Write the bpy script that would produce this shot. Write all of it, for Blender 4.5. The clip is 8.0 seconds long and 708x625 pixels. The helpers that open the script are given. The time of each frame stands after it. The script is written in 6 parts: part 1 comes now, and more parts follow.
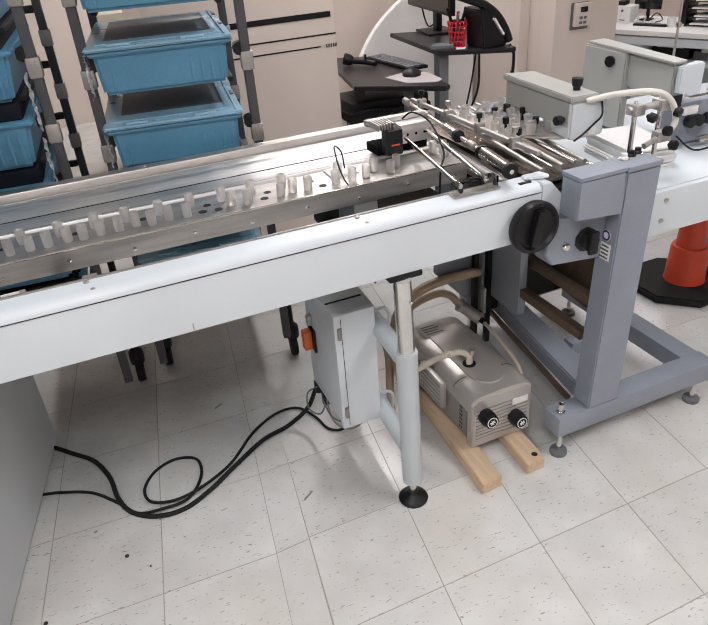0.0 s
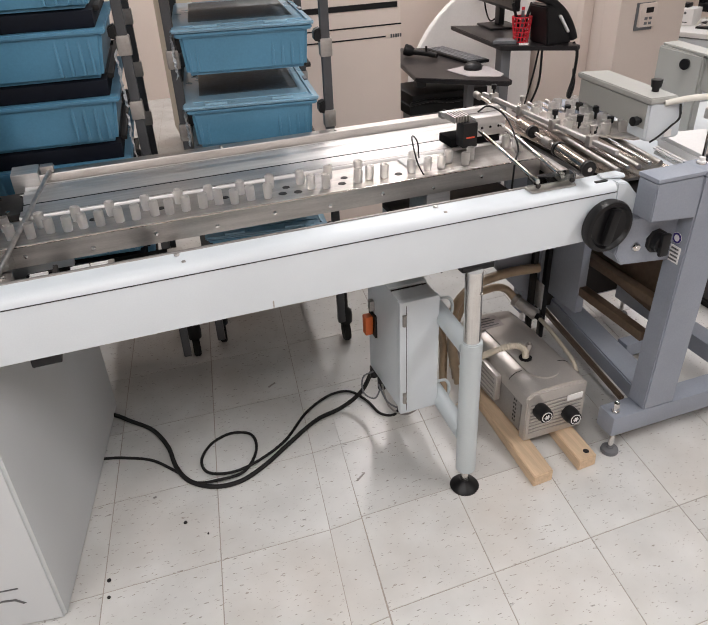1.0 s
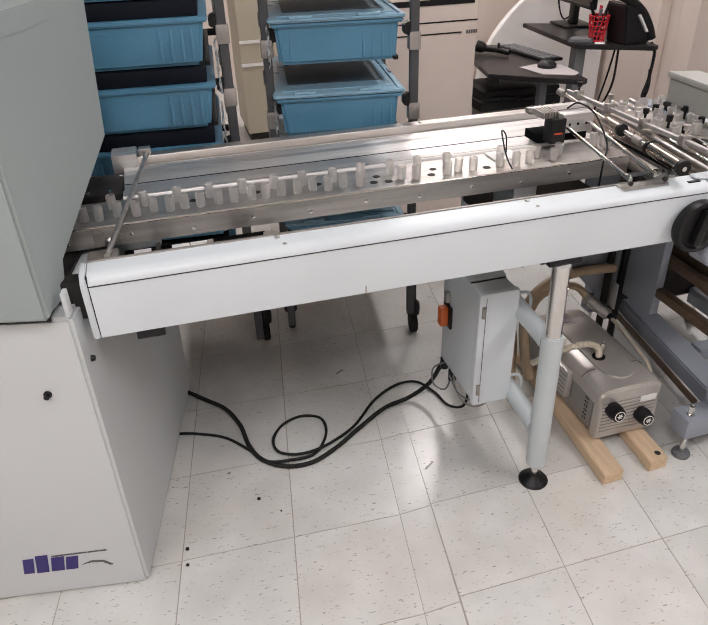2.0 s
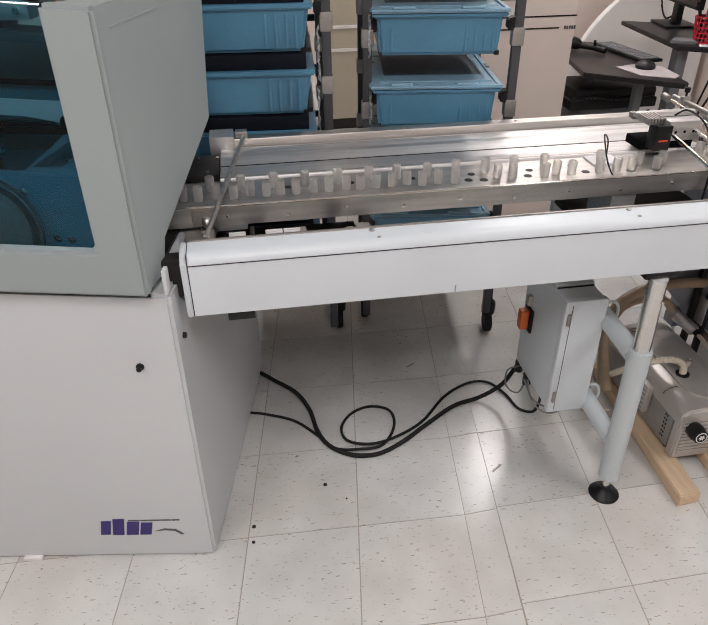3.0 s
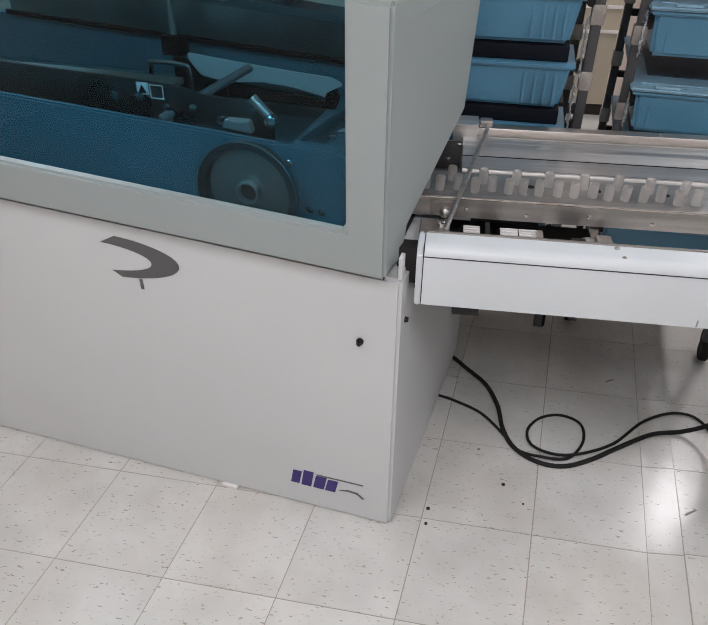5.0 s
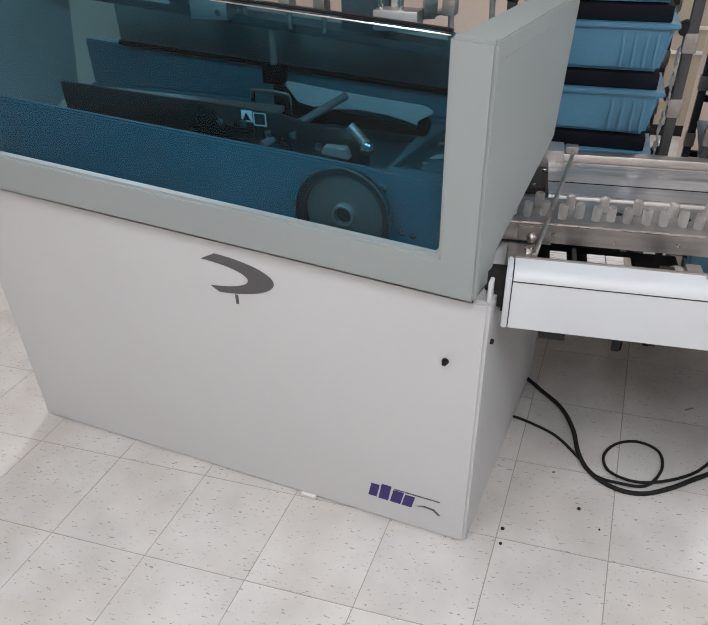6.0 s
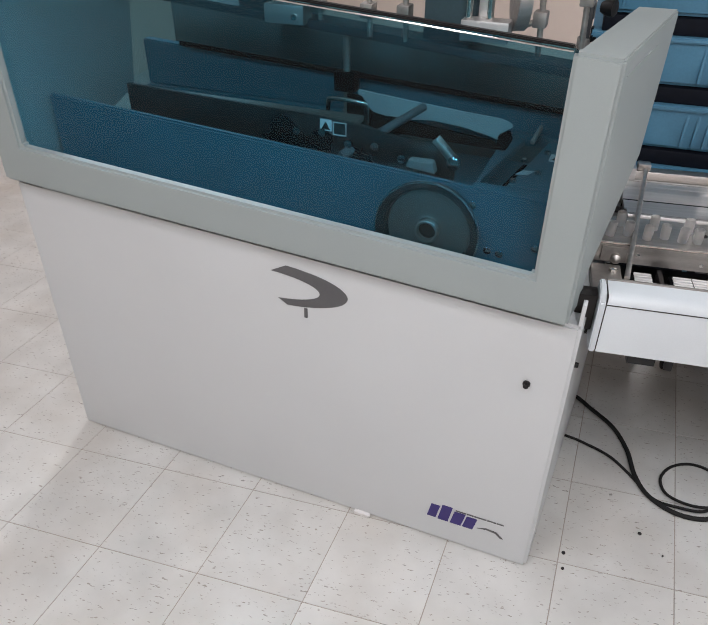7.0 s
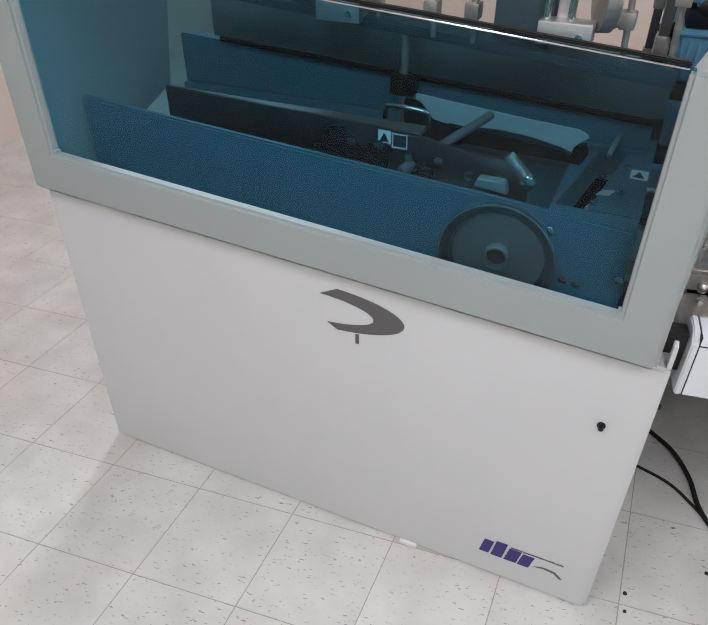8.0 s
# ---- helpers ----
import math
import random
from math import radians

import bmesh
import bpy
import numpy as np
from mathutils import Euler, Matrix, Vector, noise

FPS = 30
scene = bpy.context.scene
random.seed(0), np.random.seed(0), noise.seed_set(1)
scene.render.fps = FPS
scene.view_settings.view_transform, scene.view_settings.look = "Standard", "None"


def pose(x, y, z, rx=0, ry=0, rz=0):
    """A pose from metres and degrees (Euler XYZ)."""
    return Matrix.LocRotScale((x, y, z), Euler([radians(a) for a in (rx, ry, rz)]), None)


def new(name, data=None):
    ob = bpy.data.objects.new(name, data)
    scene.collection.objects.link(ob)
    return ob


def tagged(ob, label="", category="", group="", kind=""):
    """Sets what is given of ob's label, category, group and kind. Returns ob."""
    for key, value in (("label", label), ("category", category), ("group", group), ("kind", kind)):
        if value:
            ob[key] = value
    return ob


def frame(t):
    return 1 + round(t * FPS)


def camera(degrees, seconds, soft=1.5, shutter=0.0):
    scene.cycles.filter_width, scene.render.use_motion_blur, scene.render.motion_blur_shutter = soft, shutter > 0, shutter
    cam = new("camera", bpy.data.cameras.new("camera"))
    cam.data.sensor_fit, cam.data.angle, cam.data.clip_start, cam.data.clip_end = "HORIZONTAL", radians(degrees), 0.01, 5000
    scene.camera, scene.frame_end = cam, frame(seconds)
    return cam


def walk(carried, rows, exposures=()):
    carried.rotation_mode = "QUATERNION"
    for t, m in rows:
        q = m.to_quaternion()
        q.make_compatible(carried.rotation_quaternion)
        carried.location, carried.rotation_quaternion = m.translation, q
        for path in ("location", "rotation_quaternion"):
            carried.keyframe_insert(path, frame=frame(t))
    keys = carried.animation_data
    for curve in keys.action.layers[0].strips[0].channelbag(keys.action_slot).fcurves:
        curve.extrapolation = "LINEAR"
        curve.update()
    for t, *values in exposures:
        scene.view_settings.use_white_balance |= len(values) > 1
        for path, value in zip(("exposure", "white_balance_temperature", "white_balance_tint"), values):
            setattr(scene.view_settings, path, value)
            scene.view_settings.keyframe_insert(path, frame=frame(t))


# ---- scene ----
cam = camera(55.45, 8.0, soft=1.2)
PATH = [  # seconds, x, y, z, yaw, pitch, roll
    (0.0, -0.0758, -1.3018, 1.5225, -23.488, -31.065, 4.052),
    (0.5, -0.1297, -1.2988, 1.5268, -22.061, -31.374, 3.012),
    (1.0, -0.1959, -1.2980, 1.5362, -19.917, -31.623, 2.312),
    (1.2, -0.2288, -1.2973, 1.5440, -19.322, -31.608, 2.599),
    (2.3, -0.3575, -1.3052, 1.5385, -13.923, -32.026, 1.237),
    (2.5, -0.3798, -1.3063, 1.5572, -12.631, -32.393, 1.011),
    (3.0, -0.3915, -1.2787, 1.5553, -9.336, -32.723, 0.464),
    (3.5, -0.4166, -1.2657, 1.5769, -4.564, -33.669, 0.523),
    (4.0, -0.4489, -1.2430, 1.5848, 0.352, -34.639, 0.729),
    (4.5, -0.4775, -1.2188, 1.6027, 4.987, -35.598, 0.300),
    (4.7, -0.4904, -1.2306, 1.6054, 6.766, -35.595, -0.206),
    (5.8, -0.5468, -1.2987, 1.6569, 12.103, -34.438, 1.612),
    (6.0, -0.5674, -1.3063, 1.6606, 13.592, -34.223, 1.220),
    (6.5, -0.6605, -1.2943, 1.6671, 14.396, -34.332, 0.411),
    (7.0, -0.7807, -1.2915, 1.6655, 13.882, -34.143, -0.318),
    (7.5, -0.8705, -1.2676, 1.6641, 14.099, -34.599, -0.600),
    (8.0, -0.9081, -1.1430, 1.6847, 15.654, -36.054, -0.101)]
walk(cam, [(t, pose(x, y, z, 90 + p, r, w)) for t, x, y, z, w, p, r in PATH],
     [(0.0, 0.06, 6640, 9), (1.2, 0.02, 6840, 10), (2.5, -0.09, 6880, 11), (3.0, -0.17, 6850, 11), (4.5, -0.2, 6640, 10), (6.0, -0.05, 6600, 10), (8.0, 0.0, 6500, 9)])

# ---- world and light ----
world = bpy.data.worlds.new("world")
scene.world = world
world.use_nodes = True
world.node_tree.nodes["Background"].inputs[0].default_value = (0.9, 0.93, 1.0, 1)
world.node_tree.nodes["Background"].inputs[1].default_value = 0.025
scene.view_settings.exposure = 0.0
# Lamps out of view; (1.1, 0.35) is added to brighten the cream cabinet.
LAMPS = [(-1.7, -1.4), (-0.35, -1.7), (1.44, 2.7), (-2.3, 1.8), (3.6, 2.2), (2.1, -1.5), (1.1, 0.35), (1.0, 4.4), (5.0, 3.6)]
LAMP_POWER = [28, 28, 36, 28, 15, 33, 17, 30, 15]
CEILING = 2.75
for (lx, ly), power in zip(LAMPS, LAMP_POWER):
    lamp = bpy.data.lights.new("troffer_lamp", "AREA")
    lamp.shape, lamp.size, lamp.size_y, lamp.energy, lamp.color = "RECTANGLE", 0.26, 1.2, power, (0.955, 0.945, 1.0)
    new("troffer_lamp", lamp).matrix_world = pose(lx, ly, CEILING - 0.03)


# ---- materials ----
def nodes_of(name):
    m = bpy.data.materials.new(name)
    m.use_nodes = True
    t = m.node_tree
    return m, t.nodes, t.links, t.nodes["Principled BSDF"]


def surface(name, color, rough=0.5, metal=0.0, vary=0.08, grain=60.0, bump=0.05, stains=3.0, coat=0.0, streak=None, per_piece=0.0, spec=0.5):
    """A painted, metal, plastic or wooden surface with broad stains, fine grain and slight relief."""
    m, n, l, b = nodes_of(name)
    co = n.new("ShaderNodeTexCoord")
    mp = n.new("ShaderNodeMapping")
    l.new(co.outputs["Object"], mp.inputs[0])
    if streak:
        mp.inputs["Scale"].default_value = streak
    big = n.new("ShaderNodeTexNoise")
    big.inputs["Scale"].default_value, big.inputs["Detail"].default_value = stains, 5
    fine = n.new("ShaderNodeTexNoise")
    fine.inputs["Scale"].default_value, fine.inputs["Detail"].default_value = grain, 4
    l.new(mp.outputs[0], big.inputs[0])
    l.new(mp.outputs[0], fine.inputs[0])
    mix = n.new("ShaderNodeMath")
    mix.operation = "MULTIPLY_ADD"
    l.new(fine.outputs[0], mix.inputs[0])
    mix.inputs[1].default_value = 0.5
    l.new(big.outputs[0], mix.inputs[2])
    ramp = n.new("ShaderNodeValToRGB")
    lo = [max(0, c * (1 - 2.2 * vary)) for c in color]
    hi = [min(1, c * (1 + 1.2 * vary)) for c in color]
    ramp.color_ramp.elements[0].position, ramp.color_ramp.elements[0].color = 0.45, (*lo, 1)
    ramp.color_ramp.elements[1].position, ramp.color_ramp.elements[1].color = 0.95, (*hi, 1)
    l.new(mix.outputs[0], ramp.inputs[0])
    out = ramp.outputs[0]
    if per_piece:
        info = n.new("ShaderNodeObjectInfo")
        hsv = n.new("ShaderNodeHueSaturation")
        rng = n.new("ShaderNodeMapRange")
        rng.inputs[3].default_value, rng.inputs[4].default_value = 1 - per_piece, 1 + per_piece
        l.new(info.outputs["Random"], rng.inputs[0])
        l.new(rng.outputs[0], hsv.inputs["Value"])
        l.new(out, hsv.inputs["Color"])
        out = hsv.outputs[0]
    l.new(out, b.inputs["Base Color"])
    rr = n.new("ShaderNodeMapRange")
    rr.inputs[3].default_value, rr.inputs[4].default_value = max(0.03, rough - 0.1), min(1, rough + 0.1)
    l.new(big.outputs[0], rr.inputs[0])
    l.new(rr.outputs[0], b.inputs["Roughness"])
    b.inputs["Metallic"].default_value = metal
    b.inputs["Specular IOR Level"].default_value = spec
    b.inputs["Coat Weight"].default_value = coat
    if bump:
        bp = n.new("ShaderNodeBump")
        bp.inputs["Strength"].default_value, bp.inputs["Distance"].default_value = bump, 0.002
        l.new(fine.outputs[0], bp.inputs["Height"])
        l.new(bp.outputs[0], b.inputs["Normal"])
    return m


def glass(name, color, rough=0.05, ior=1.45, clear=1.0):
    m, n, l, b = nodes_of(name)
    b.inputs["Base Color"].default_value = (*color, 1)
    b.inputs["Roughness"].default_value = rough
    b.inputs["IOR"].default_value = ior
    b.inputs["Transmission Weight"].default_value = clear
    return m


def glow(name, color, strength):
    m, n, l, b = nodes_of(name)
    b.inputs["Base Color"].default_value = (*color, 1)
    b.inputs["Emission Color"].default_value = (*color, 1)
    b.inputs["Emission Strength"].default_value = strength
    return m


def vinyl_tile(name):
    """Waxed vinyl composition tile: cream, with scattered short brown and grey flecks, scuffs and a soft gloss."""
    m, n, l, b = nodes_of(name)
    co = n.new("ShaderNodeTexCoord")
    info = n.new("ShaderNodeObjectInfo")
    off = n.new("ShaderNodeVectorMath")
    off.operation = "ADD"
    sc = n.new("ShaderNodeVectorMath")
    sc.operation = "SCALE"
    sc.inputs[0].default_value = (37.0, 19.0, 7.0)
    l.new(info.outputs["Random"], sc.inputs["Scale"])
    l.new(co.outputs["Object"], off.inputs[0])
    l.new(sc.outputs[0], off.inputs[1])
    base = n.new("ShaderNodeTexNoise")
    base.inputs["Scale"].default_value, base.inputs["Detail"].default_value = 6, 6
    l.new(off.outputs[0], base.inputs[0])
    ramp = n.new("ShaderNodeValToRGB")
    ramp.color_ramp.elements[0].position, ramp.color_ramp.elements[0].color = 0.3, (0.59, 0.59, 0.57, 1)
    ramp.color_ramp.elements[1].position, ramp.color_ramp.elements[1].color = 0.7, (0.71, 0.71, 0.69, 1)
    l.new(base.outputs[0], ramp.inputs[0])
    last = ramp.outputs[0]
    for turn, scale, cut, colr in ((0.5, (52, 160, 1), 0.69, (0.16, 0.13, 0.10)), (-0.7, (60, 170, 1), 0.685, (0.24, 0.20, 0.17)), (1.3, (40, 140, 1), 0.71, (0.10, 0.09, 0.085))):
        mp = n.new("ShaderNodeMapping")
        mp.inputs["Rotation"].default_value = (0, 0, turn)
        mp.inputs["Scale"].default_value = scale
        l.new(off.outputs[0], mp.inputs[0])
        fl = n.new("ShaderNodeTexNoise")
        fl.inputs["Scale"].default_value, fl.inputs["Detail"].default_value = 1.0, 2
        l.new(mp.outputs[0], fl.inputs[0])
        st = n.new("ShaderNodeMapRange")
        st.inputs[1].default_value, st.inputs[2].default_value = cut, cut + 0.03
        st.inputs[4].default_value = 0.62
        l.new(fl.outputs[0], st.inputs[0])
        mx = n.new("ShaderNodeMix")
        mx.data_type = "RGBA"
        l.new(st.outputs[0], mx.inputs[0])
        l.new(last, mx.inputs[6])
        mx.inputs[7].default_value = (*colr, 1)
        last = mx.outputs[2]
    geo = n.new("ShaderNodeNewGeometry")
    worn = n.new("ShaderNodeTexNoise")
    worn.inputs["Scale"].default_value, worn.inputs["Detail"].default_value = 2.3, 7
    l.new(geo.outputs["Position"], worn.inputs[0])
    wr = n.new("ShaderNodeMapRange")
    wr.inputs[1].default_value, wr.inputs[2].default_value, wr.inputs[4].default_value = 0.45, 0.75, 0.34
    l.new(worn.outputs[0], wr.inputs[0])
    wm = n.new("ShaderNodeMix")
    wm.data_type = "RGBA"
    l.new(wr.outputs[0], wm.inputs[0])
    l.new(last, wm.inputs[6])
    wm.inputs[7].default_value = (0.50, 0.42, 0.34, 1)
    last = wm.outputs[2]
    hsv = n.new("ShaderNodeHueSaturation")
    rng = n.new("ShaderNodeMapRange")
    rng.inputs[3].default_value, rng.inputs[4].default_value = 0.95, 1.04
    l.new(info.outputs["Random"], rng.inputs[0])
    l.new(rng.outputs[0], hsv.inputs["Value"])
    l.new(last, hsv.inputs["Color"])
    l.new(hsv.outputs[0], b.inputs["Base Color"])
    rough = n.new("ShaderNodeMapRange")
    rough.inputs[3].default_value, rough.inputs[4].default_value = 0.14, 0.32
    l.new(base.outputs[0], rough.inputs[0])
    l.new(rough.outputs[0], b.inputs["Roughness"])
    wave = n.new("ShaderNodeTexNoise")
    wave.inputs["Scale"].default_value = 14
    l.new(off.outputs[0], wave.inputs[0])
    bp = n.new("ShaderNodeBump")
    bp.inputs["Strength"].default_value, bp.inputs["Distance"].default_value = 0.12, 0.004
    l.new(wave.outputs[0], bp.inputs["Height"])
    l.new(bp.outputs[0], b.inputs["Normal"])
    return m


M_TILE = vinyl_tile("vinyl_tile")
M_JOINT = surface("tile_joint", (0.36, 0.32, 0.28), 0.8)
M_WALL = surface("wall_paint", (0.72, 0.625, 0.565), 0.75, vary=0.03, grain=220, bump=0.15, stains=1.2)
M_CEIL = surface("ceiling_board", (0.52, 0.52, 0.51), 0.9, vary=0.05, grain=200, bump=0.3)
M_WHITE = surface("white_enamel", (0.635, 0.685, 0.720), 0.36, vary=0.025, grain=300, bump=0.04, stains=4)
M_PUTTY = surface("putty_grey_enamel", (0.40, 0.405, 0.38), 0.42, vary=0.03, grain=300, bump=0.06, stains=3)
M_PALE = surface("pale_grey_enamel", (0.53, 0.585, 0.605), 0.42, vary=0.03, grain=300, bump=0.06, stains=3)
M_CABINET = surface("cabinet_enamel", (0.60, 0.625, 0.64), 0.45, vary=0.02, grain=350, bump=0.06, stains=2)
M_HOOD = surface("hood_plastic", (0.315, 0.36, 0.36), 0.5, vary=0.02, grain=400, bump=0.08, stains=2)
M_BLUEGREY = surface("blue_grey_paint", (0.265, 0.292, 0.342), 0.45, vary=0.06, grain=180, bump=0.06, stains=6)
M_STEEL = surface("brushed_steel", (0.54, 0.515, 0.49), 0.44, 1.0, vary=0.12, grain=90, bump=0.05, streak=(1, 14, 14), stains=4)
M_ALU = surface("mill_aluminium", (0.66, 0.645, 0.635), 0.50, 1.0, vary=0.08, grain=110, bump=0.04, streak=(1, 18, 18), stains=5)
M_DULL = surface("dull_zinc", (0.38, 0.36, 0.34), 0.5, 0.9, vary=0.15, grain=80, bump=0.08)
M_CHROME = surface("chrome", (0.72, 0.70, 0.68), 0.12, 1.0, vary=0.06, grain=50, bump=0.0)
M_BRASS = surface("worn_roller", (0.42, 0.37, 0.33), 0.22, 1.0, vary=0.2, grain=40, bump=0.04)
M_BLACK = surface("black_plastic", (0.008, 0.008, 0.009), 0.42, vary=0.15, grain=200, bump=0.02, spec=0.32)
M_RUBBER = surface("black_rubber", (0.014, 0.014, 0.014), 0.75, vary=0.2, grain=150, bump=0.2, spec=0.3)
M_DARK = surface("dark_grease_and_shade", (0.022, 0.020, 0.019), 0.6, vary=0.3, grain=40, bump=0.2, spec=0.3)
M_BROWN = surface("rusty_brown_paint", (0.14, 0.095, 0.065), 0.45, 0.3, vary=0.2, grain=60, bump=0.1)
M_PUMP = surface("pump_shell", (0.56, 0.53, 0.50), 0.36, 0.5, vary=0.07, grain=260, bump=0.08, stains=5)
M_PUMPDARK = surface("pump_body", (0.34, 0.325, 0.31), 0.5, 0.4, vary=0.1, grain=200, bump=0.1)
M_WOOD = surface("pine_block", (0.66, 0.49, 0.33), 0.65, vary=0.09, grain=22, bump=0.15, streak=(16, 0.9, 16), stains=4)
M_TUBE = surface("amber_hose", (0.44, 0.33, 0.22), 0.35, vary=0.12, grain=40, bump=0.06, coat=0.3)
M_CLEARHOSE = surface("clear_hose", (0.66, 0.64, 0.58), 0.3, vary=0.06, grain=60, bump=0.03, coat=0.4)
M_GEARSHADE = surface("black_gear_and_shade", (0.006, 0.006, 0.007), 0.8, vary=0.2, bump=0.0, spec=0.05)
M_CREAMHOSE = surface("cream_hose", (0.60, 0.54, 0.44), 0.4, vary=0.08, grain=60, bump=0.06)
M_ORANGE = surface("orange_vinyl", (0.72, 0.075, 0.03), 0.45, vary=0.10, grain=120, bump=0.08)
M_SWITCH = surface("orange_switch", (0.65, 0.14, 0.03), 0.4, vary=0.08)
M_RED = surface("red_wire", (0.72, 0.03, 0.05), 0.35, vary=0.05)
M_BIN = surface("blue_bin_plastic", (0.085, 0.25, 0.385), 0.42, vary=0.07, grain=160, bump=0.06, stains=5)
M_LIDGLASS = surface("blue_bin_lid", (0.24, 0.42, 0.54), 0.3, vary=0.10, grain=120, bump=0.05, stains=6)
M_LIDWELL = surface("dusty_dark_lid", (0.055, 0.085, 0.105), 0.45, vary=0.45, grain=60, bump=0.05, stains=5)
M_BINSHADE = surface("bin_gap_shade", (0.004, 0.006, 0.012), 0.7, vary=0.2, spec=0.2)
M_TEAL = surface("blue_machine_paint", (0.046, 0.150, 0.195), 0.45, vary=0.03, grain=35, bump=0.0, stains=4)
M_DEEP = surface("deep_blue_grey_paint", (0.05, 0.085, 0.10), 0.5, vary=0.08, grain=120, bump=0.04, stains=4)
M_PAPER = surface("white_paper", (0.80, 0.79, 0.78), 0.8, vary=0.03, grain=90, bump=0.1)
M_CREAM = surface("cream_enamel", (0.78, 0.67, 0.60), 0.5, vary=0.03, grain=200, bump=0.05)
M_KHAKI = surface("cream_plastic", (0.47, 0.43, 0.34), 0.55, vary=0.04, grain=200, bump=0.05)
M_GREY = surface("grey_powder", (0.15, 0.155, 0.165), 0.5, vary=0.06, grain=250, bump=0.1)
M_POST = surface("dark_post_paint", (0.055, 0.057, 0.062), 0.45, vary=0.1, grain=250, bump=0.1)
M_LAMINATE = surface("black_laminate", (0.018, 0.016, 0.017), 0.36, vary=0.12, grain=240, bump=0.06, spec=0.35)
M_SCREEN = surface("screen_glass", (0.008, 0.008, 0.010), 0.1, vary=0.1, bump=0)
M_INK = surface("violet_ink", (0.035, 0.02, 0.17), 0.5, vary=0.05, bump=0)
M_GREYINK = surface("grey_ink", (0.10, 0.10, 0.105), 0.5, vary=0.05, bump=0)
M_CUP = glass("frosted_acrylic", (0.94, 0.92, 0.90), 0.30, 1.30, 0.90)
M_TINT = glass("blue_acrylic_shield", (0.15, 0.40, 0.515), 0.0, 1.32)
M_BACKPLATE = surface("grey_blue_back_panel", (0.17, 0.215, 0.22), 0.5, vary=0.07, grain=120, bump=0.03, stains=3)
M_GUNSTEEL = surface("dark_turned_steel", (0.16, 0.165, 0.17), 0.3, 1.0, vary=0.15, grain=70, bump=0.03)
M_CLEAR = glass("clear_guard", (0.80, 0.84, 0.84), 0.05, 1.1)
M_PINK = surface("white_pad", (0.46, 0.42, 0.42), 0.6, vary=0.05)
M_GLOW = glow("troffer_diffuser", (1.0, 0.96, 0.90), 2.5)


# ---- mesh helpers ----
def box(bm, x0, x1, y0, y1, z0, z1, bevel=0.003, m=None):
    r = bmesh.ops.create_cube(bm, size=1.0)["verts"]
    mm = Matrix.Translation(((x0 + x1) / 2, (y0 + y1) / 2, (z0 + z1) / 2)) @ Matrix.Diagonal((abs(x1 - x0), abs(y1 - y0), abs(z1 - z0), 1))
    bmesh.ops.transform(bm, matrix=mm, verts=r)
    if bevel:
        es = list({e for v in r for e in v.link_edges})
        got = bmesh.ops.bevel(bm, geom=es, offset=min(bevel, 0.45 * min(abs(x1 - x0), abs(y1 - y0), abs(z1 - z0))), segments=2, affect="EDGES", profile=0.6)
        r = list({v for f in got["faces"] for v in f.verts} | {v for v in r if v.is_valid})
    if m is not None:
        bmesh.ops.transform(bm, matrix=m, verts=r)
    return bm


def cyl(bm, a, b, r, r2=None, seg=24, bevel=0.0):
    """A rod or cone from a to b."""
    a, b = Vector(a), Vector(b)
    q = (b - a).to_track_quat("Z", "Y").to_matrix().to_4x4()
    got = bmesh.ops.create_cone(bm, cap_ends=True, segments=seg, radius1=r, radius2=r if r2 is None else r2, depth=(b - a).length)["verts"]
    bmesh.ops.transform(bm, matrix=Matrix.Translation((a + b) / 2) @ q, verts=got)
    if bevel:
        es = [e for e in {e for v in got for e in v.link_edges} if any(len(f.verts) > 4 for f in e.link_faces)]
        bmesh.ops.bevel(bm, geom=es, offset=bevel, segments=2, affect="EDGES")
    return bm


def lathe(bm, base, axis, profile, seg=32, caps=True):
    """Turns a profile of (distance along the axis, radius) round the axis."""
    q = Vector(axis).to_track_quat("Z", "Y").to_matrix().to_4x4()
    m = Matrix.Translation(base) @ q
    rings = []
    for h, r in profile:
        rings.append([bm.verts.new(m @ Vector((r * math.cos(2 * math.pi * k / seg), r * math.sin(2 * math.pi * k / seg), h))) for k in range(seg)])
    for a, b in zip(rings, rings[1:]):
        for k in range(seg):
            bm.faces.new((a[k], a[(k + 1) % seg], b[(k + 1) % seg], b[k]))
    if caps and profile[0][1] > 1e-5:
        bm.faces.new(rings[0][::-1])
    if caps and profile[-1][1] > 1e-5:
        bm.faces.new(rings[-1])
    return bm


def prism(bm, outline, axis, a, b, bevel=0.0):
    """A flat outline pushed along x, y or z from a to b. Outline in the other two axes, in order."""
    def at(p, w):
        return {"x": (w, p[0], p[1]), "y": (p[0], w, p[1]), "z": (p[0], p[1], w)}[axis]
    va = [bm.verts.new(at(p, a)) for p in outline]
    vb = [bm.verts.new(at(p, b)) for p in outline]
    n = len(outline)
    fs = [bm.faces.new(va), bm.faces.new(vb[::-1])]
    for k in range(n):
        fs.append(bm.faces.new((va[k], vb[k], vb[(k + 1) % n], va[(k + 1) % n])))
    bmesh.ops.recalc_face_normals(bm, faces=fs)
    if bevel:
        bmesh.ops.bevel(bm, geom=list({e for f in fs for e in f.edges}), offset=bevel, segments=2, affect="EDGES")
    return bm


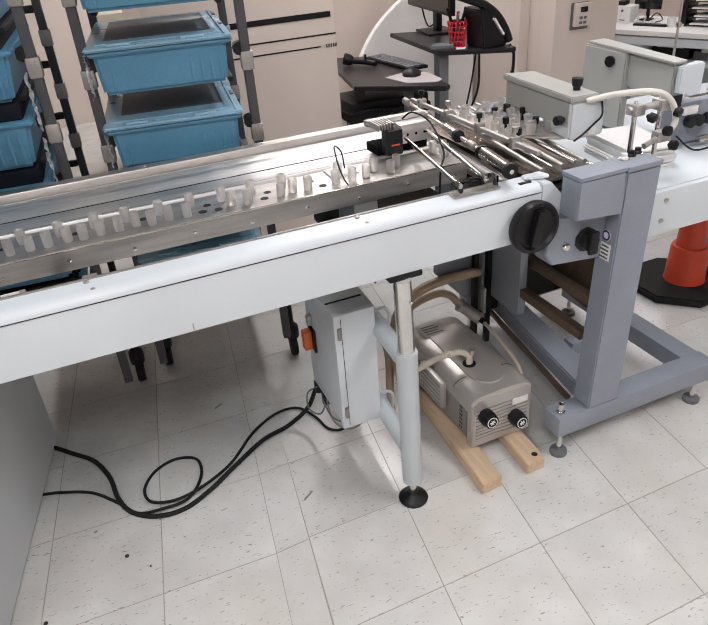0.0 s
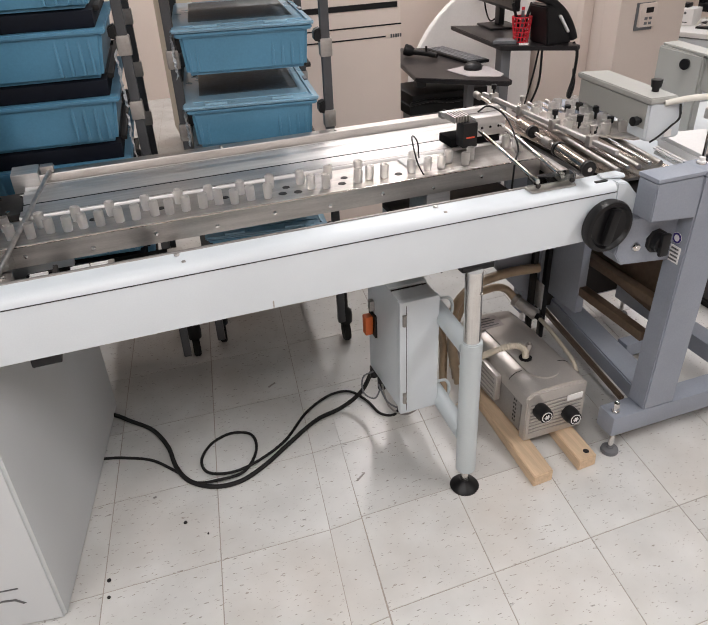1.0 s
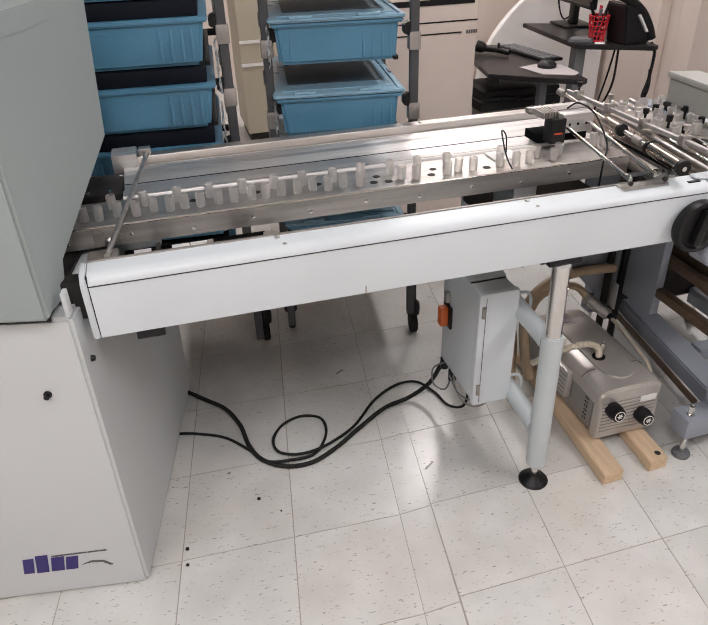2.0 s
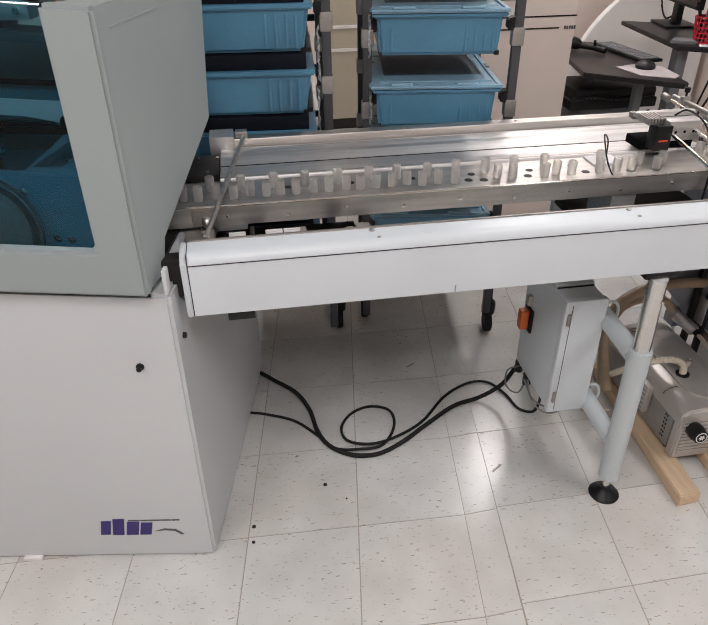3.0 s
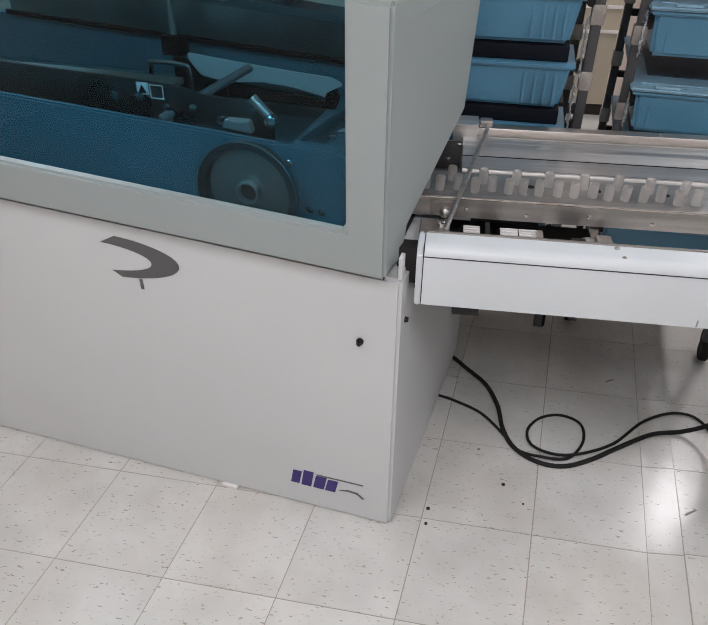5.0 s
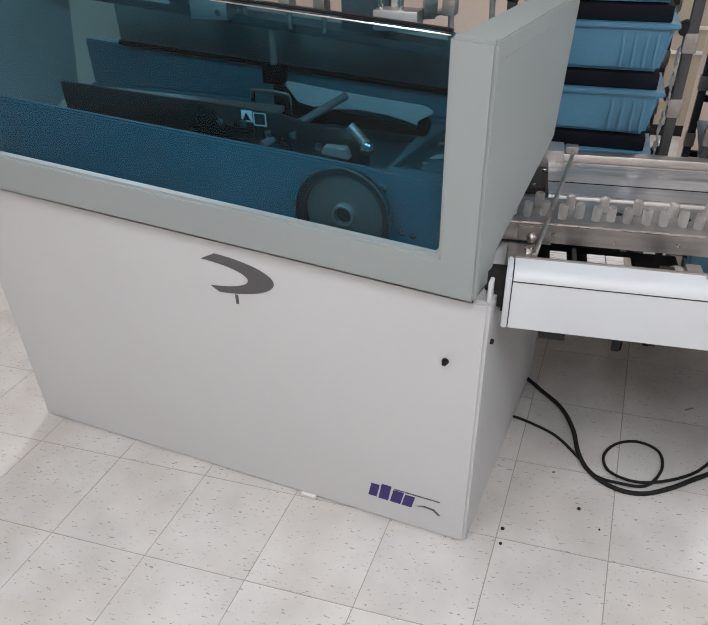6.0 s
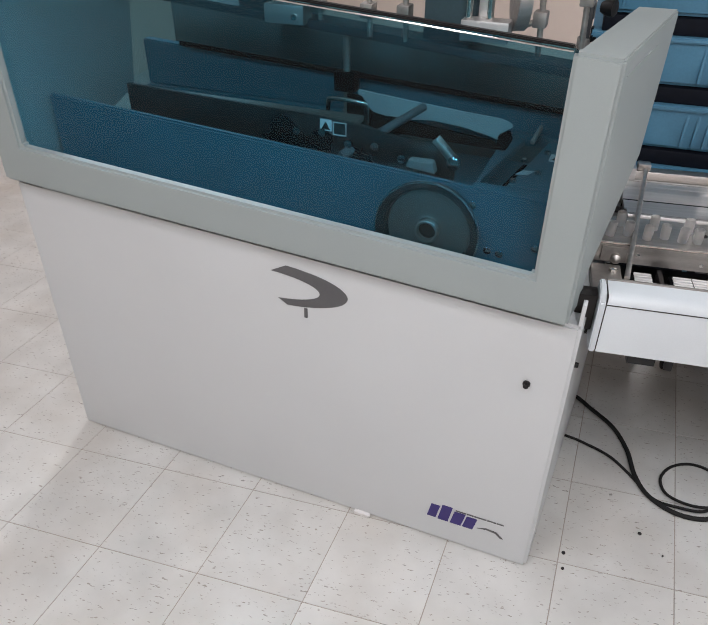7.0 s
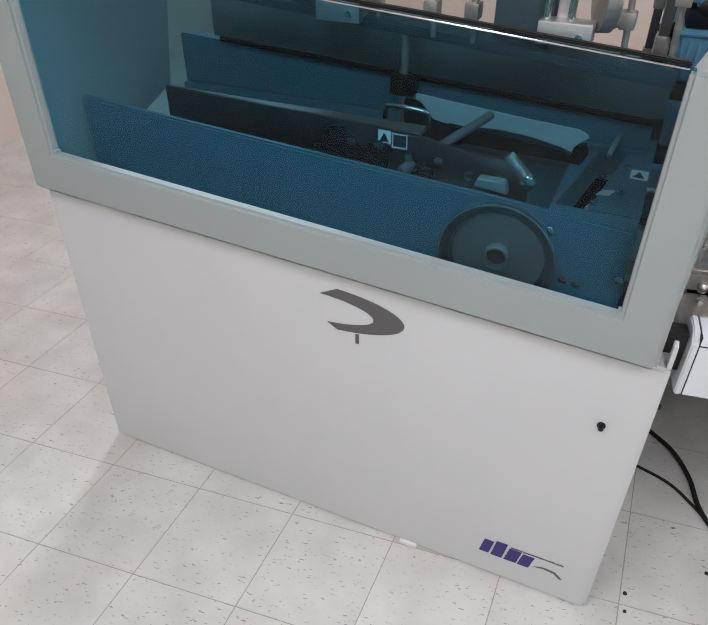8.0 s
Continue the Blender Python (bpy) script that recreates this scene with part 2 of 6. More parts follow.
def spline(points, steps=10):
    """A smooth line through the points."""
    p = [Vector(q) for q in points]
    p = [2 * p[0] - p[1]] + p + [2 * p[-1] - p[-2]]
    out = []
    for i in range(1, len(p) - 2):
        for k in range(steps):
            t = k / steps
            a, b, c, d = p[i - 1], p[i], p[i + 1], p[i + 2]
            out.append(0.5 * (2 * b + (c - a) * t + (2 * a - 5 * b + 4 * c - d) * t * t + (3 * b - a - 3 * c + d) * t ** 3))
    return out + [p[-2]]


def tube(bm, points, r, seg=10, steps=10, ribs=0.0):
    line = spline(points, steps) if len(points) > 2 else [Vector(q) for q in points]
    rings, up = [], Vector((0.13, 0.21, 0.97))
    for i, c in enumerate(line):
        d = (line[min(i + 1, len(line) - 1)] - line[max(i - 1, 0)]).normalized()
        u = d.cross(up)
        u = u.normalized() if u.length > 1e-4 else Vector((1, 0, 0))
        up = u.cross(d).normalized()
        rr = r * (1 + ribs * (i % 2))
        rings.append([bm.verts.new(c + rr * (math.cos(2 * math.pi * k / seg) * u + math.sin(2 * math.pi * k / seg) * up)) for k in range(seg)])
    for a, b in zip(rings, rings[1:]):
        for k in range(seg):
            bm.faces.new((a[k], a[(k + 1) % seg], b[(k + 1) % seg], b[k]))
    bm.faces.new(rings[0][::-1])
    bm.faces.new(rings[-1])
    return bm


BASE = {}


def thing(name, base, label, category, group="", rz=0, kind=""):
    """An Empty at the base of a thing. Parts of an unturned thing are given in world metres, of a turned one in its own."""
    ob = new(name)
    ob.empty_display_size = 0.05
    ob.matrix_world = pose(*base, 0, 0, rz)
    BASE[ob.name] = Vector((0, 0, 0)) if rz else Vector(base)
    return tagged(ob, label, category, group, kind)


def mesh_of(name, bm, material, smooth=40):
    bmesh.ops.recalc_face_normals(bm, faces=bm.faces)
    me = bpy.data.meshes.new(name)
    bm.to_mesh(me)
    bm.free()
    me.materials.append(material)
    me.polygons.foreach_set("use_smooth", [True] * len(me.polygons))
    me.set_sharp_from_angle(angle=radians(smooth))
    return me


def part(name, bm, material, parent, label=""):
    """Links a bmesh as one mesh object under a thing or part."""
    off = BASE[parent.name]
    bmesh.ops.translate(bm, vec=-off, verts=bm.verts)
    ob = new(name, mesh_of(name, bm, material))
    ob.parent = parent
    BASE[ob.name] = off
    return tagged(ob, label)


def solid(name, bm, material, label="", category="", group="", kind="", origin=None):
    """A thing or a piece of the setting that is one mesh, with its origin at its base."""
    if origin is None:
        vs = [v.co for v in bm.verts]
        origin = Vector((sum(v.x for v in vs) / len(vs), sum(v.y for v in vs) / len(vs), min(v.z for v in vs)))
    origin = Vector(origin)
    bmesh.ops.translate(bm, vec=-origin, verts=bm.verts)
    ob = new(name, mesh_of(name, bm, material))
    ob.location = origin
    BASE[ob.name] = origin
    return tagged(ob, label, category, group, kind)


def B(*a, **k):
    return box(bmesh.new(), *a, **k)


def C(*a, **k):
    return cyl(bmesh.new(), *a, **k)


def T(*a, **k):
    return tube(bmesh.new(), *a, **k)


def P(*a, **k):
    return prism(bmesh.new(), *a, **k)


def LA(*a, **k):
    return lathe(bmesh.new(), *a, **k)


# ---- the room ----
X0, X1, Y0, Y1 = -4.2, 6.4, -3.4, 5.4
solid("wall_north", B(X0, X1, Y1, Y1 + 0.12, 0, CEILING, bevel=0), M_WALL, "painted beige far wall", "wall", kind="structure")
solid("wall_south", B(X0, X1, Y0 - 0.12, Y0, 0, CEILING, bevel=0), M_WALL, "painted beige wall", "wall", kind="structure")
solid("wall_west", B(X0 - 0.12, X0, Y0 - 0.12, Y1 + 0.12, 0, CEILING, bevel=0), M_WALL, "painted beige wall", "wall", kind="structure")
solid("wall_east", B(X1, X1 + 0.12, Y0 - 0.12, Y1 + 0.12, 0, CEILING, bevel=0), M_WALL, "painted beige wall", "wall", kind="structure")
solid("wall_partition", B(2.585, 3.04, 2.06, 2.20, 0, CEILING, bevel=0.004), M_WALL, "beige painted partition wall beside the desk", "wall", kind="structure")
solid("wall_return", B(2.59, 2.70, 2.2005, 3.06, 0, CEILING, bevel=0.004), M_WALL, "beige painted return wall", "wall", kind="structure")
solid("wall_alcove", B(1.25, 2.70, 3.0605, 3.18, 0, CEILING, bevel=0.004), M_WALL, "beige painted wall behind the desk", "wall", kind="structure")
solid("ceiling", B(X0 - 0.12, X1 + 0.12, Y0 - 0.12, Y1 + 0.12, CEILING, CEILING + 0.1, bevel=0), M_CEIL, "white board ceiling", "ceiling", kind="structure")
solid("wall_conduit", B(2.52, 2.5895, 2.30, 2.36, 0, CEILING, bevel=0.006), M_WALL, "painted flat conduit strip on the wall", "trim", kind="structure")
for lx, ly in LAMPS:
    cl = thing("ceiling_light", (lx, ly, CEILING - 0.025), "unseen white recessed fluorescent ceiling light, switched on", "ceiling light", "ceiling lights")
    part("frame", B(lx - 0.17, lx + 0.17, ly - 0.65, ly + 0.65, CEILING - 0.012, CEILING - 0.001), M_WHITE, cl)
    part("diffuser", B(lx - 0.14, lx + 0.14, ly - 0.61, ly + 0.61, CEILING - 0.02, CEILING - 0.0125), M_GLOW, cl, "glowing white diffuser")


# ---- conveyor of the collating line ----
def make_conveyor():
    cv = thing("conveyor", (0.2, 0.35, 0.0), "white enamel paper conveyor with steel rails and clear cups", "conveyor", kind="")
    # front beam: folded sheet with a rounded top edge
    prof = [(0.0, 0.753), (0.0, 0.876), (0.004, 0.888), (0.012, 0.896), (0.024, 0.899), (0.068, 0.900), (0.068, 0.894), (0.010, 0.753)]
    beam = part("front_beam", P(prof, "x", -0.540, 0.955), M_WHITE, cv, "white enamel front beam")
    part("crease", B(-0.540, 0.955, -0.0012, 0.002, 0.8755, 0.8772, bevel=0), M_DARK, beam)
    part("top_trim", B(-0.540, 0.90, 0.066, 0.072, 0.893, 0.9035, bevel=0.001), M_DULL, beam, "dark edge strip along the back of the beam")
    end = P([(0.9555, 0.753), (1.016, 0.772), (1.026, 0.852), (0.985, 0.897), (0.9555, 0.8985)], "y", 0.0005, 0.066, bevel=0.003)
    part("end_plate", end, M_WHITE, cv)
    part("end_cap", P([(0.0 - 0.002, 0.755), (-0.002, 0.88), (0.02, 0.899), (0.07, 0.901), (0.07, 0.75), (0.0, 0.75)], "x", -0.556, -0.5425, bevel=0.003), M_WHITE, cv)
    part("cap_joint", B(-0.5424, -0.5401, 0.001, 0.066, 0.754, 0.896, bevel=0), M_DARK, cv)
    part("inner_bracket", B(-0.60, -0.5565, 0.026, 0.066, 0.79, 0.88, bevel=0.003), M_DARK, cv)
    part("slot", B(0.905, 0.94, 0.022, 0.032, 0.8985, 0.9015, bevel=0.001), M_BLACK, cv)
    part("hinge_plate", P([(0.93, 0.035), (0.99, 0.02), (1.0, 0.035), (0.99, 0.062), (0.935, 0.062)], "z", 0.9005, 0.907, bevel=0.002), M_WHITE, cv)
    for sx in (-0.137, 0.474):
        part("screw", LA((sx, 0.055, 0.9), (0, 0, 1), [(0, 0.006), (0.003, 0.006), (0.005, 0.003), (0.005, 0.0001)], seg=12), M_STEEL, cv)
        part("rivet", LA((sx + 0.01, 0.022, 0.8985), (0, 0, 1), [(0, 0.005), (0.0015, 0.004), (0.002, 0.0001)], seg=12), M_DULL, cv)
    part("seam_mark", B(0.047, 0.050, -0.001, 0.002, 0.755, 0.772, bevel=0), M_DULL, cv)
    part("latch_block", B(-0.47, -0.41, 0.004, 0.05, 0.730, 0.7525), M_BLACK, cv)
    # hand wheel
    hw = part("hand_wheel", LA((0.921, 0.0, 0.799), (0, -1, 0), [(0, 0.05), (0.012, 0.068), (0.030, 0.070), (0.038, 0.066), (0.040, 0.058), (0.032, 0.052), (0.030, 0.03), (0.030, 0.0001)], seg=48), M_BLACK, cv, "black plastic hand wheel")
    grip = box(bmesh.new(), -0.013, 0.013, -0.048, -0.028, -0.048, 0.048, bevel=0.008)
    bmesh.ops.transform(grip, matrix=Matrix.Translation((0.921, 0, 0.799)) @ Matrix.Rotation(radians(12), 4, "Y"), verts=grip.verts)
    part("grip", grip, M_BLACK, hw)
    # cup tray
    part("tray", P([(0.247, 0.85), (0.247, 0.899), (0.250, 0.902), (0.40, 0.902), (0.40, 0.885), (0.258, 0.885), (0.255, 0.85)], "x", -0.68, 0.89), M_STEEL, cv, "brushed steel cup tray")
    part("tray_edge", C((-0.68, 0.2478, 0.9), (0.89, 0.2478, 0.9), 0.0022, seg=8), M_CHROME, cv)
    for k in range(11):
        part("bolt", LA((-0.60 + 0.145 * k, 0.247, 0.868 + 0.008 * (k % 2)), (0, -1, 0), [(0, 0.005), (0.003, 0.005), (0.004, 0.0001)], seg=10), M_CHROME, cv)
    # rails behind the tray, out of long extrusions
    rails = (("chain_rail", [(0.408, 0.899), (0.412, 0.906), (0.466, 0.902), (0.466, 0.872), (0.408, 0.872)], M_ALU),
             ("belt_rail", [(0.474, 0.889), (0.532, 0.893), (0.532, 0.868), (0.474, 0.868)], M_ALU),
             ("guide_rail", [(0.540, 0.893), (0.574, 0.904), (0.582, 0.896), (0.582, 0.868), (0.540, 0.868)], M_ALU),
             ("inner_rail", [(0.588, 0.897), (0.612, 0.901), (0.626, 0.894), (0.640, 0.900), (0.672, 0.898), (0.672, 0.868), (0.588, 0.868)], M_ALU),
             ("back_rail", [(0.682, 0.868), (0.682, 0.916), (0.684, 0.919), (0.718, 0.920), (0.72, 0.868)], M_STEEL))
    for name, prof, mt in rails:
        part(name, P(prof, "x", -0.47 if name != "back_rail" else -0.45, 0.90), mt, cv)
    for y in (0.4700, 0.536, 0.585):
        part("groove", B(-0.47, 0.90, y - 0.0038, y + 0.0038, 0.864, 0.8925, bevel=0), M_GEARSHADE, cv)
    for y, z in ((0.4225, 0.9054), (0.6265, 0.8945), (0.655, 0.8988)):
        part("scored_line", B(-0.47, 0.90, y - 0.0012, y + 0.0012, z - 0.003, z + 0.0006, bevel=0), M_DULL, cv)
    part("rail_bed", B(-0.66, 0.90, 0.40, 0.72, 0.845, 0.8635), M_DULL, cv)
    for sx in (0.08, 0.44, -0.40):
        part("screw", LA((sx, 0.70, 0.9195), (0, 0, 1), [(0, 0.006), (0.003, 0.006), (0.005, 0.0001)], seg=12), M_STEEL, cv)
    # oblique rod and end brackets at the hood
    part("cross_rod", C((-0.50, 0.075, 0.905), (-0.40, 0.70, 0.925), 0.006), M_STEEL, cv)
    part("rod_clamp", B(-0.425, -0.39, 0.685, 0.715, 0.9205, 0.94), M_STEEL, cv)
    part("corner_block", B(-0.50, -0.43, 0.66, 0.74, 0.874, 0.935), M_ALU, cv)
    part("dark_plate", B(-0.66, -0.475, 0.50, 0.66, 0.866, 0.885), M_DARK, cv)
    for k in range(6):
        part("bolt", LA((-0.62 + 0.028 * k, 0.515 + 0.11 * (k % 2), 0.885), (0, 0, 1), [(0, 0.006), (0.005, 0.006), (0.006, 0.0001)], seg=10), M_CHROME, cv)
    part("tray_clamp", LA((-0.505, 0.238, 0.868), (0, -1, 0), [(0, 0.012), (0.012, 0.012), (0.016, 0.007), (0.02, 0.0001)], seg=16), M_STEEL, cv)
    part("clamp_plate", B(-0.54, -0.48, 0.238, 0.2465, 0.855, 0.893), M_DULL, cv)
    # lower drive chain seen through the gap
    part("lower_beam", B(-0.54, 0.90, 0.30, 0.34, 0.66, 0.70), M_DULL, cv)
    for cx, wide in ((-0.458, 0.042), (-0.370, 0.088)):
        for k in range(12):
            y = 0.088 + 0.0125 * k
            for s in range(1 if wide < 0.06 else 2):
                w = wide / (1 if wide < 0.06 else 2)
                part("chain_slat", B(cx + s * w + 0.001, cx + (s + 1) * w - 0.001, y, y + 0.0062, 0.832 + 0.001 * (s % 2), 0.838, bevel=0.0015), M_PAPER, cv)
        part("chain_bed", B(cx - 0.006, cx + wide + 0.006, 0.080, 0.240, 0.812, 0.8315), M_GEARSHADE, cv)
    part("slot_cover", B(-0.405, -0.395, 0.080, 0.240, 0.8125, 0.846, bevel=0.001), M_DARK, cv)
    part("guide_block", B(-0.56, -0.49, 0.09, 0.235, 0.80, 0.850, bevel=0.004), M_DULL, cv)
    part("guide_bolt", LA((-0.51, 0.20, 0.850), (0, 0, 1), [(0, 0.010), (0.008, 0.010), (0.01, 0.0001)], seg=6), M_CHROME, cv)
    for k in range(4):
        part("gear_block", B(-0.26 + 0.055 * k, -0.225 + 0.055 * k, 0.11 + 0.015 * (k % 2), 0.21, 0.78, 0.825 + 0.012 * (k % 3), bevel=0.004), (M_ALU, M_DARK, M_STEEL, M_PALE)[k], cv)
    part("drip_pan", B(-0.60, -0.12, 0.075, 0.42, 0.745, 0.755), M_DARK, cv)
    part("drive_bracket", B(-0.285, -0.27, 0.10, 0.22, 0.7555, 0.845), M_STEEL, cv)
    part("bearing", C((-0.16, 0.12, 0.805), (-0.16, 0.23, 0.805), 0.025), M_ALU, cv)
    part("bearing", C((-0.10, 0.12, 0.80), (-0.10, 0.23, 0.80), 0.018), M_STEEL, cv)
    part("motor_tray", B(0.52, 0.92, 0.10, 0.52, 0.715, 0.735), M_DARK, cv)
    part("motor", C((0.62, 0.14, 0.775), (0.80, 0.14, 0.775), 0.035), M_DARK, cv)
    part("gearbox", B(0.50, 0.56, 0.12, 0.2, 0.735, 0.81), M_BLACK, cv)
    part("tray_foot", B(0.55, 0.62, 0.26, 0.38, 0.735, 0.85), M_ALU, cv)
    # cups: short clear pegs in two staggered rows
    r = random.Random(4)
    cup = [(0, 0.0105), (0.016, 0.0115), (0.034, 0.0115), (0.036, 0.0105), (0.036, 0.0088), (0.010, 0.008), (0.010, 0.0001)]
    me = None
    for k in range(15):
        for row, (ox, y) in enumerate(((0.0, 0.290), (0.024, 0.346), (0.041, 0.296))):
            x = -0.60 + 0.080 * k + ox
            dx, dy = r.uniform(-0.004, 0.004), r.uniform(-0.005, 0.005)
            if me is None:
                me = mesh_of("cup", LA((0, 0, 0), (0, 0, 1), cup, seg=20), M_CUP)
            if (k > 8 and row == 2 and k % 2) or (k, row) in ((10, 0), (13, 1)):
                part("cup_hole", LA((x, y, 0.9022), (0, 0, 1), [(0, 0.011), (0.001, 0.010), (0.001, 0.0001)], seg=16), M_DARK, cv)
                continue
            ob = new("cup", me)
            ob.parent = cv
            ob.location = Vector((x + dx, y + dy, 0.902)) - BASE[cv.name]
            ob.rotation_euler = (r.uniform(-0.05, 0.05), r.uniform(-0.05, 0.05), 0)
            if k > 2 and row == 1 and k % 2:
                part("cup_hole", LA((x + 0.036, y - 0.012, 0.9022), (0, 0, 1), [(0, 0.010), (0.001, 0.009), (0.001, 0.0001)], seg=16), M_DARK, cv)
    for x, y in ((0.602, 0.285), (0.640, 0.318), (0.672, 0.280), (0.705, 0.312), (0.845, 0.36), (0.872, 0.35), (0.86, 0.315)):
        ob = new("cup", me)
        ob.parent = cv
        ob.location = Vector((x, y, 0.902)) - BASE[cv.name]
    part("white_card", B(0.52, 0.60, 0.33, 0.395, 0.9025, 0.908, bevel=0.001), M_PAPER, cv)
    part("wire_hoop", T([(0.55, 0.25, 0.88), (0.53, 0.28, 0.93), (0.535, 0.33, 0.985), (0.565, 0.36, 0.96), (0.575, 0.37, 0.91)], 0.0022, seg=6), M_BLACK, cv)
    part("wire_loop", T([(0.77, 0.40, 1.005), (0.80, 0.39, 1.02), (0.84, 0.36, 0.99), (0.835, 0.28, 0.93), (0.80, 0.235, 0.90), (0.79, 0.225, 0.82), (0.78, 0.22, 0.76)], 0.0028, seg=6), M_BLACK, cv)
    # sensor carriage on the back rails
    part("sensor_box", B(0.712, 0.758, 0.372, 0.416, 0.915, 0.985, bevel=0.003), M_BLACK, cv, "black sensor block")
    part("sensor_tag", B(0.722, 0.748, 0.3705, 0.3719, 0.942, 0.946, bevel=0), M_ORANGE, cv)
    part("sensor_mount", B(0.768, 0.868, 0.405, 0.455, 0.930, 0.985, bevel=0.004), M_ALU, cv)
    for k in range(3):
        part("mount_hole", LA((0.79 + 0.027 * k, 0.4052, 0.955), (0, -1, 0), [(0, 0.004), (0.0008, 0.004), (0.0008, 0.0001)], seg=12), M_GEARSHADE, cv)
    part("carriage_bar", B(0.69, 0.872, 0.452, 0.475, 0.9855, 1.0, bevel=0.005), M_ALU, cv)
    part("carriage_bar", B(0.70, 0.872, 0.482, 0.512, 0.972, 0.990, bevel=0.005), M_DULL, cv)
    part("carriage_foot", B(0.70, 0.86, 0.42, 0.50, 0.9045, 0.9295, bevel=0.003), M_GEARSHADE, cv)
    for k in range(6):
        part("fin", B(0.69 + 0.009 * k, 0.694 + 0.009 * k, 0.385, 0.45, 0.9855, 1.003, bevel=0.001), M_STEEL, cv)
    for k in range(5):
        part("bolt", LA((0.715 + 0.035 * k, 0.497, 0.99), (0, 0, 1), [(0, 0.005), (0.005, 0.005), (0.006, 0.0001)], seg=10), M_DARK, cv)
    # crossing rods to the clear bracket on the beam
    part("slide_rod", C((0.746, 0.045, 0.922), (0.775, 0.39, 0.952), 0.0055), M_CHROME, cv)
    part("slide_rod", C((0.821, 0.05, 0.922), (0.858, 0.44, 0.958), 0.0065), M_CHROME, cv)
    part("slide_bracket", B(0.725, 0.845, 0.028, 0.058, 0.9015, 0.935, bevel=0.002), M_CLEAR, cv, "clear plastic rod bracket")
    part("bracket_foot", B(0.722, 0.848, 0.026, 0.062, 0.9005, 0.906, bevel=0.001), M_STEEL, cv)
    for bx in (0.737, 0.834):
        part("bolt", LA((bx, 0.03, 0.918), (0, -1, 0), [(0, 0.006), (0.005, 0.006), (0.006, 0.0001)], seg=10), M_DARK, cv)
    return cv


make_conveyor()


def make_rollers():
    """Shafts, rollers and cups between the conveyor and the feeder."""
    rs = thing("roller_unit", (1.0, 0.35, 0.72), "steel transfer shafts with worn rollers and clear cups", "rollers")
    part("drive_shaft", C((0.866, 0.005, 0.946), (0.955, 0.70, 0.956), 0.006), M_CHROME, rs)
    part("cross_bar", B(0.964, 0.976, 0.04, 0.72, 0.957, 0.969, bevel=0.002), M_ALU, rs)
    part("black_ring", C((0.8665, 0.010, 0.946), (0.868, 0.021, 0.9462), 0.0195), M_BLACK, rs)
    part("black_ring", C((0.886, 0.163, 0.948), (0.8875, 0.173, 0.9482), 0.0195), M_BLACK, rs)
    part("black_ring", C((0.906, 0.318, 0.950), (0.9075, 0.330, 0.950), 0.0175), M_BLACK, rs)
    for k in range(4):
        y = 0.12 + 0.17 * k
        part("collar", C((0.8655 + 0.128 * (y + 0.09), y + 0.09, 0.9475 + 0.002 * k), (0.8655 + 0.128 * (y + 0.13), y + 0.13, 0.948 + 0.002 * k), 0.0115, bevel=0.002), M_DULL, rs)
        part("bar_clamp", B(0.956, 0.984, y + 0.014, y + 0.034, 0.950, 0.980, bevel=0.004), M_STEEL, rs)
        part("clamp_screw", LA((0.97, y + 0.025, 0.980), (0, 0, 1), [(0, 0.0035), (0.012, 0.0035), (0.012, 0.008), (0.026, 0.009), (0.028, 0.0001)], seg=12), M_BLACK if k % 2 else M_STEEL, rs)
    part("roller", C((0.868, 0.022, 0.9462), (0.886, 0.162, 0.948), 0.0172, bevel=0.002), M_BRASS, rs, "worn bronze-coloured roller")
    part("roller", C((0.9075, 0.331, 0.950), (0.917, 0.405, 0.951), 0.0155, bevel=0.002), M_BRASS, rs)
    part("lower_roller", C((0.905, 0.075, 0.872), (0.935, 0.70, 0.878), 0.020), M_DULL, rs)
    part("black_roller", C((0.94, 0.075, 0.862), (0.96, 0.70, 0.866), 0.022), M_BLACK, rs)
    for k, x in enumerate((1.0, 1.03, 1.065, 1.10, 1.135)):
        part("guide_rod", C((x, 0.06, 0.905 + 0.004 * (k % 2)), (x + 0.07, 0.70, 0.915), 0.005 if k % 2 else 0.007), M_CHROME if k % 2 else M_STEEL, rs)
    part("pink_belt", B(0.99, 1.20, 0.06, 0.70, 0.868, 0.878), M_BRASS, rs)
    part("bed_plate", B(0.90, 1.22, 0.055, 0.72, 0.838, 0.850), M_DARK, rs)
    part("feed_board", P([(1.02, 0.62), (1.20, 0.46), (1.27, 0.20), (1.16, 0.20), (1.01, 0.36)], "z", 0.922, 0.928, bevel=0.001), M_STEEL, rs)
    r = random.Random(9)
    cup = [(0, 0.013), (0.03, 0.014), (0.032, 0.012), (0.032, 0.01), (0.006, 0.009), (0.006, 0.0001)]
    me = mesh_of("cup", LA((0, 0, 0), (0, 0, 1), cup, seg=18), M_CUP)
    for k in range(24):
        ob = new("cup", me)
        ob.parent = rs
        ob.location = Vector((1.045 + 0.032 * (k % 6) + r.uniform(-0.008, 0.008), 0.27 + 0.085 * (k // 6) + 0.03 * (k % 2), 0.929)) - BASE[rs.name]
        ob.rotation_euler = (r.uniform(-0.15, 0.15), r.uniform(-0.15, 0.15), 0)
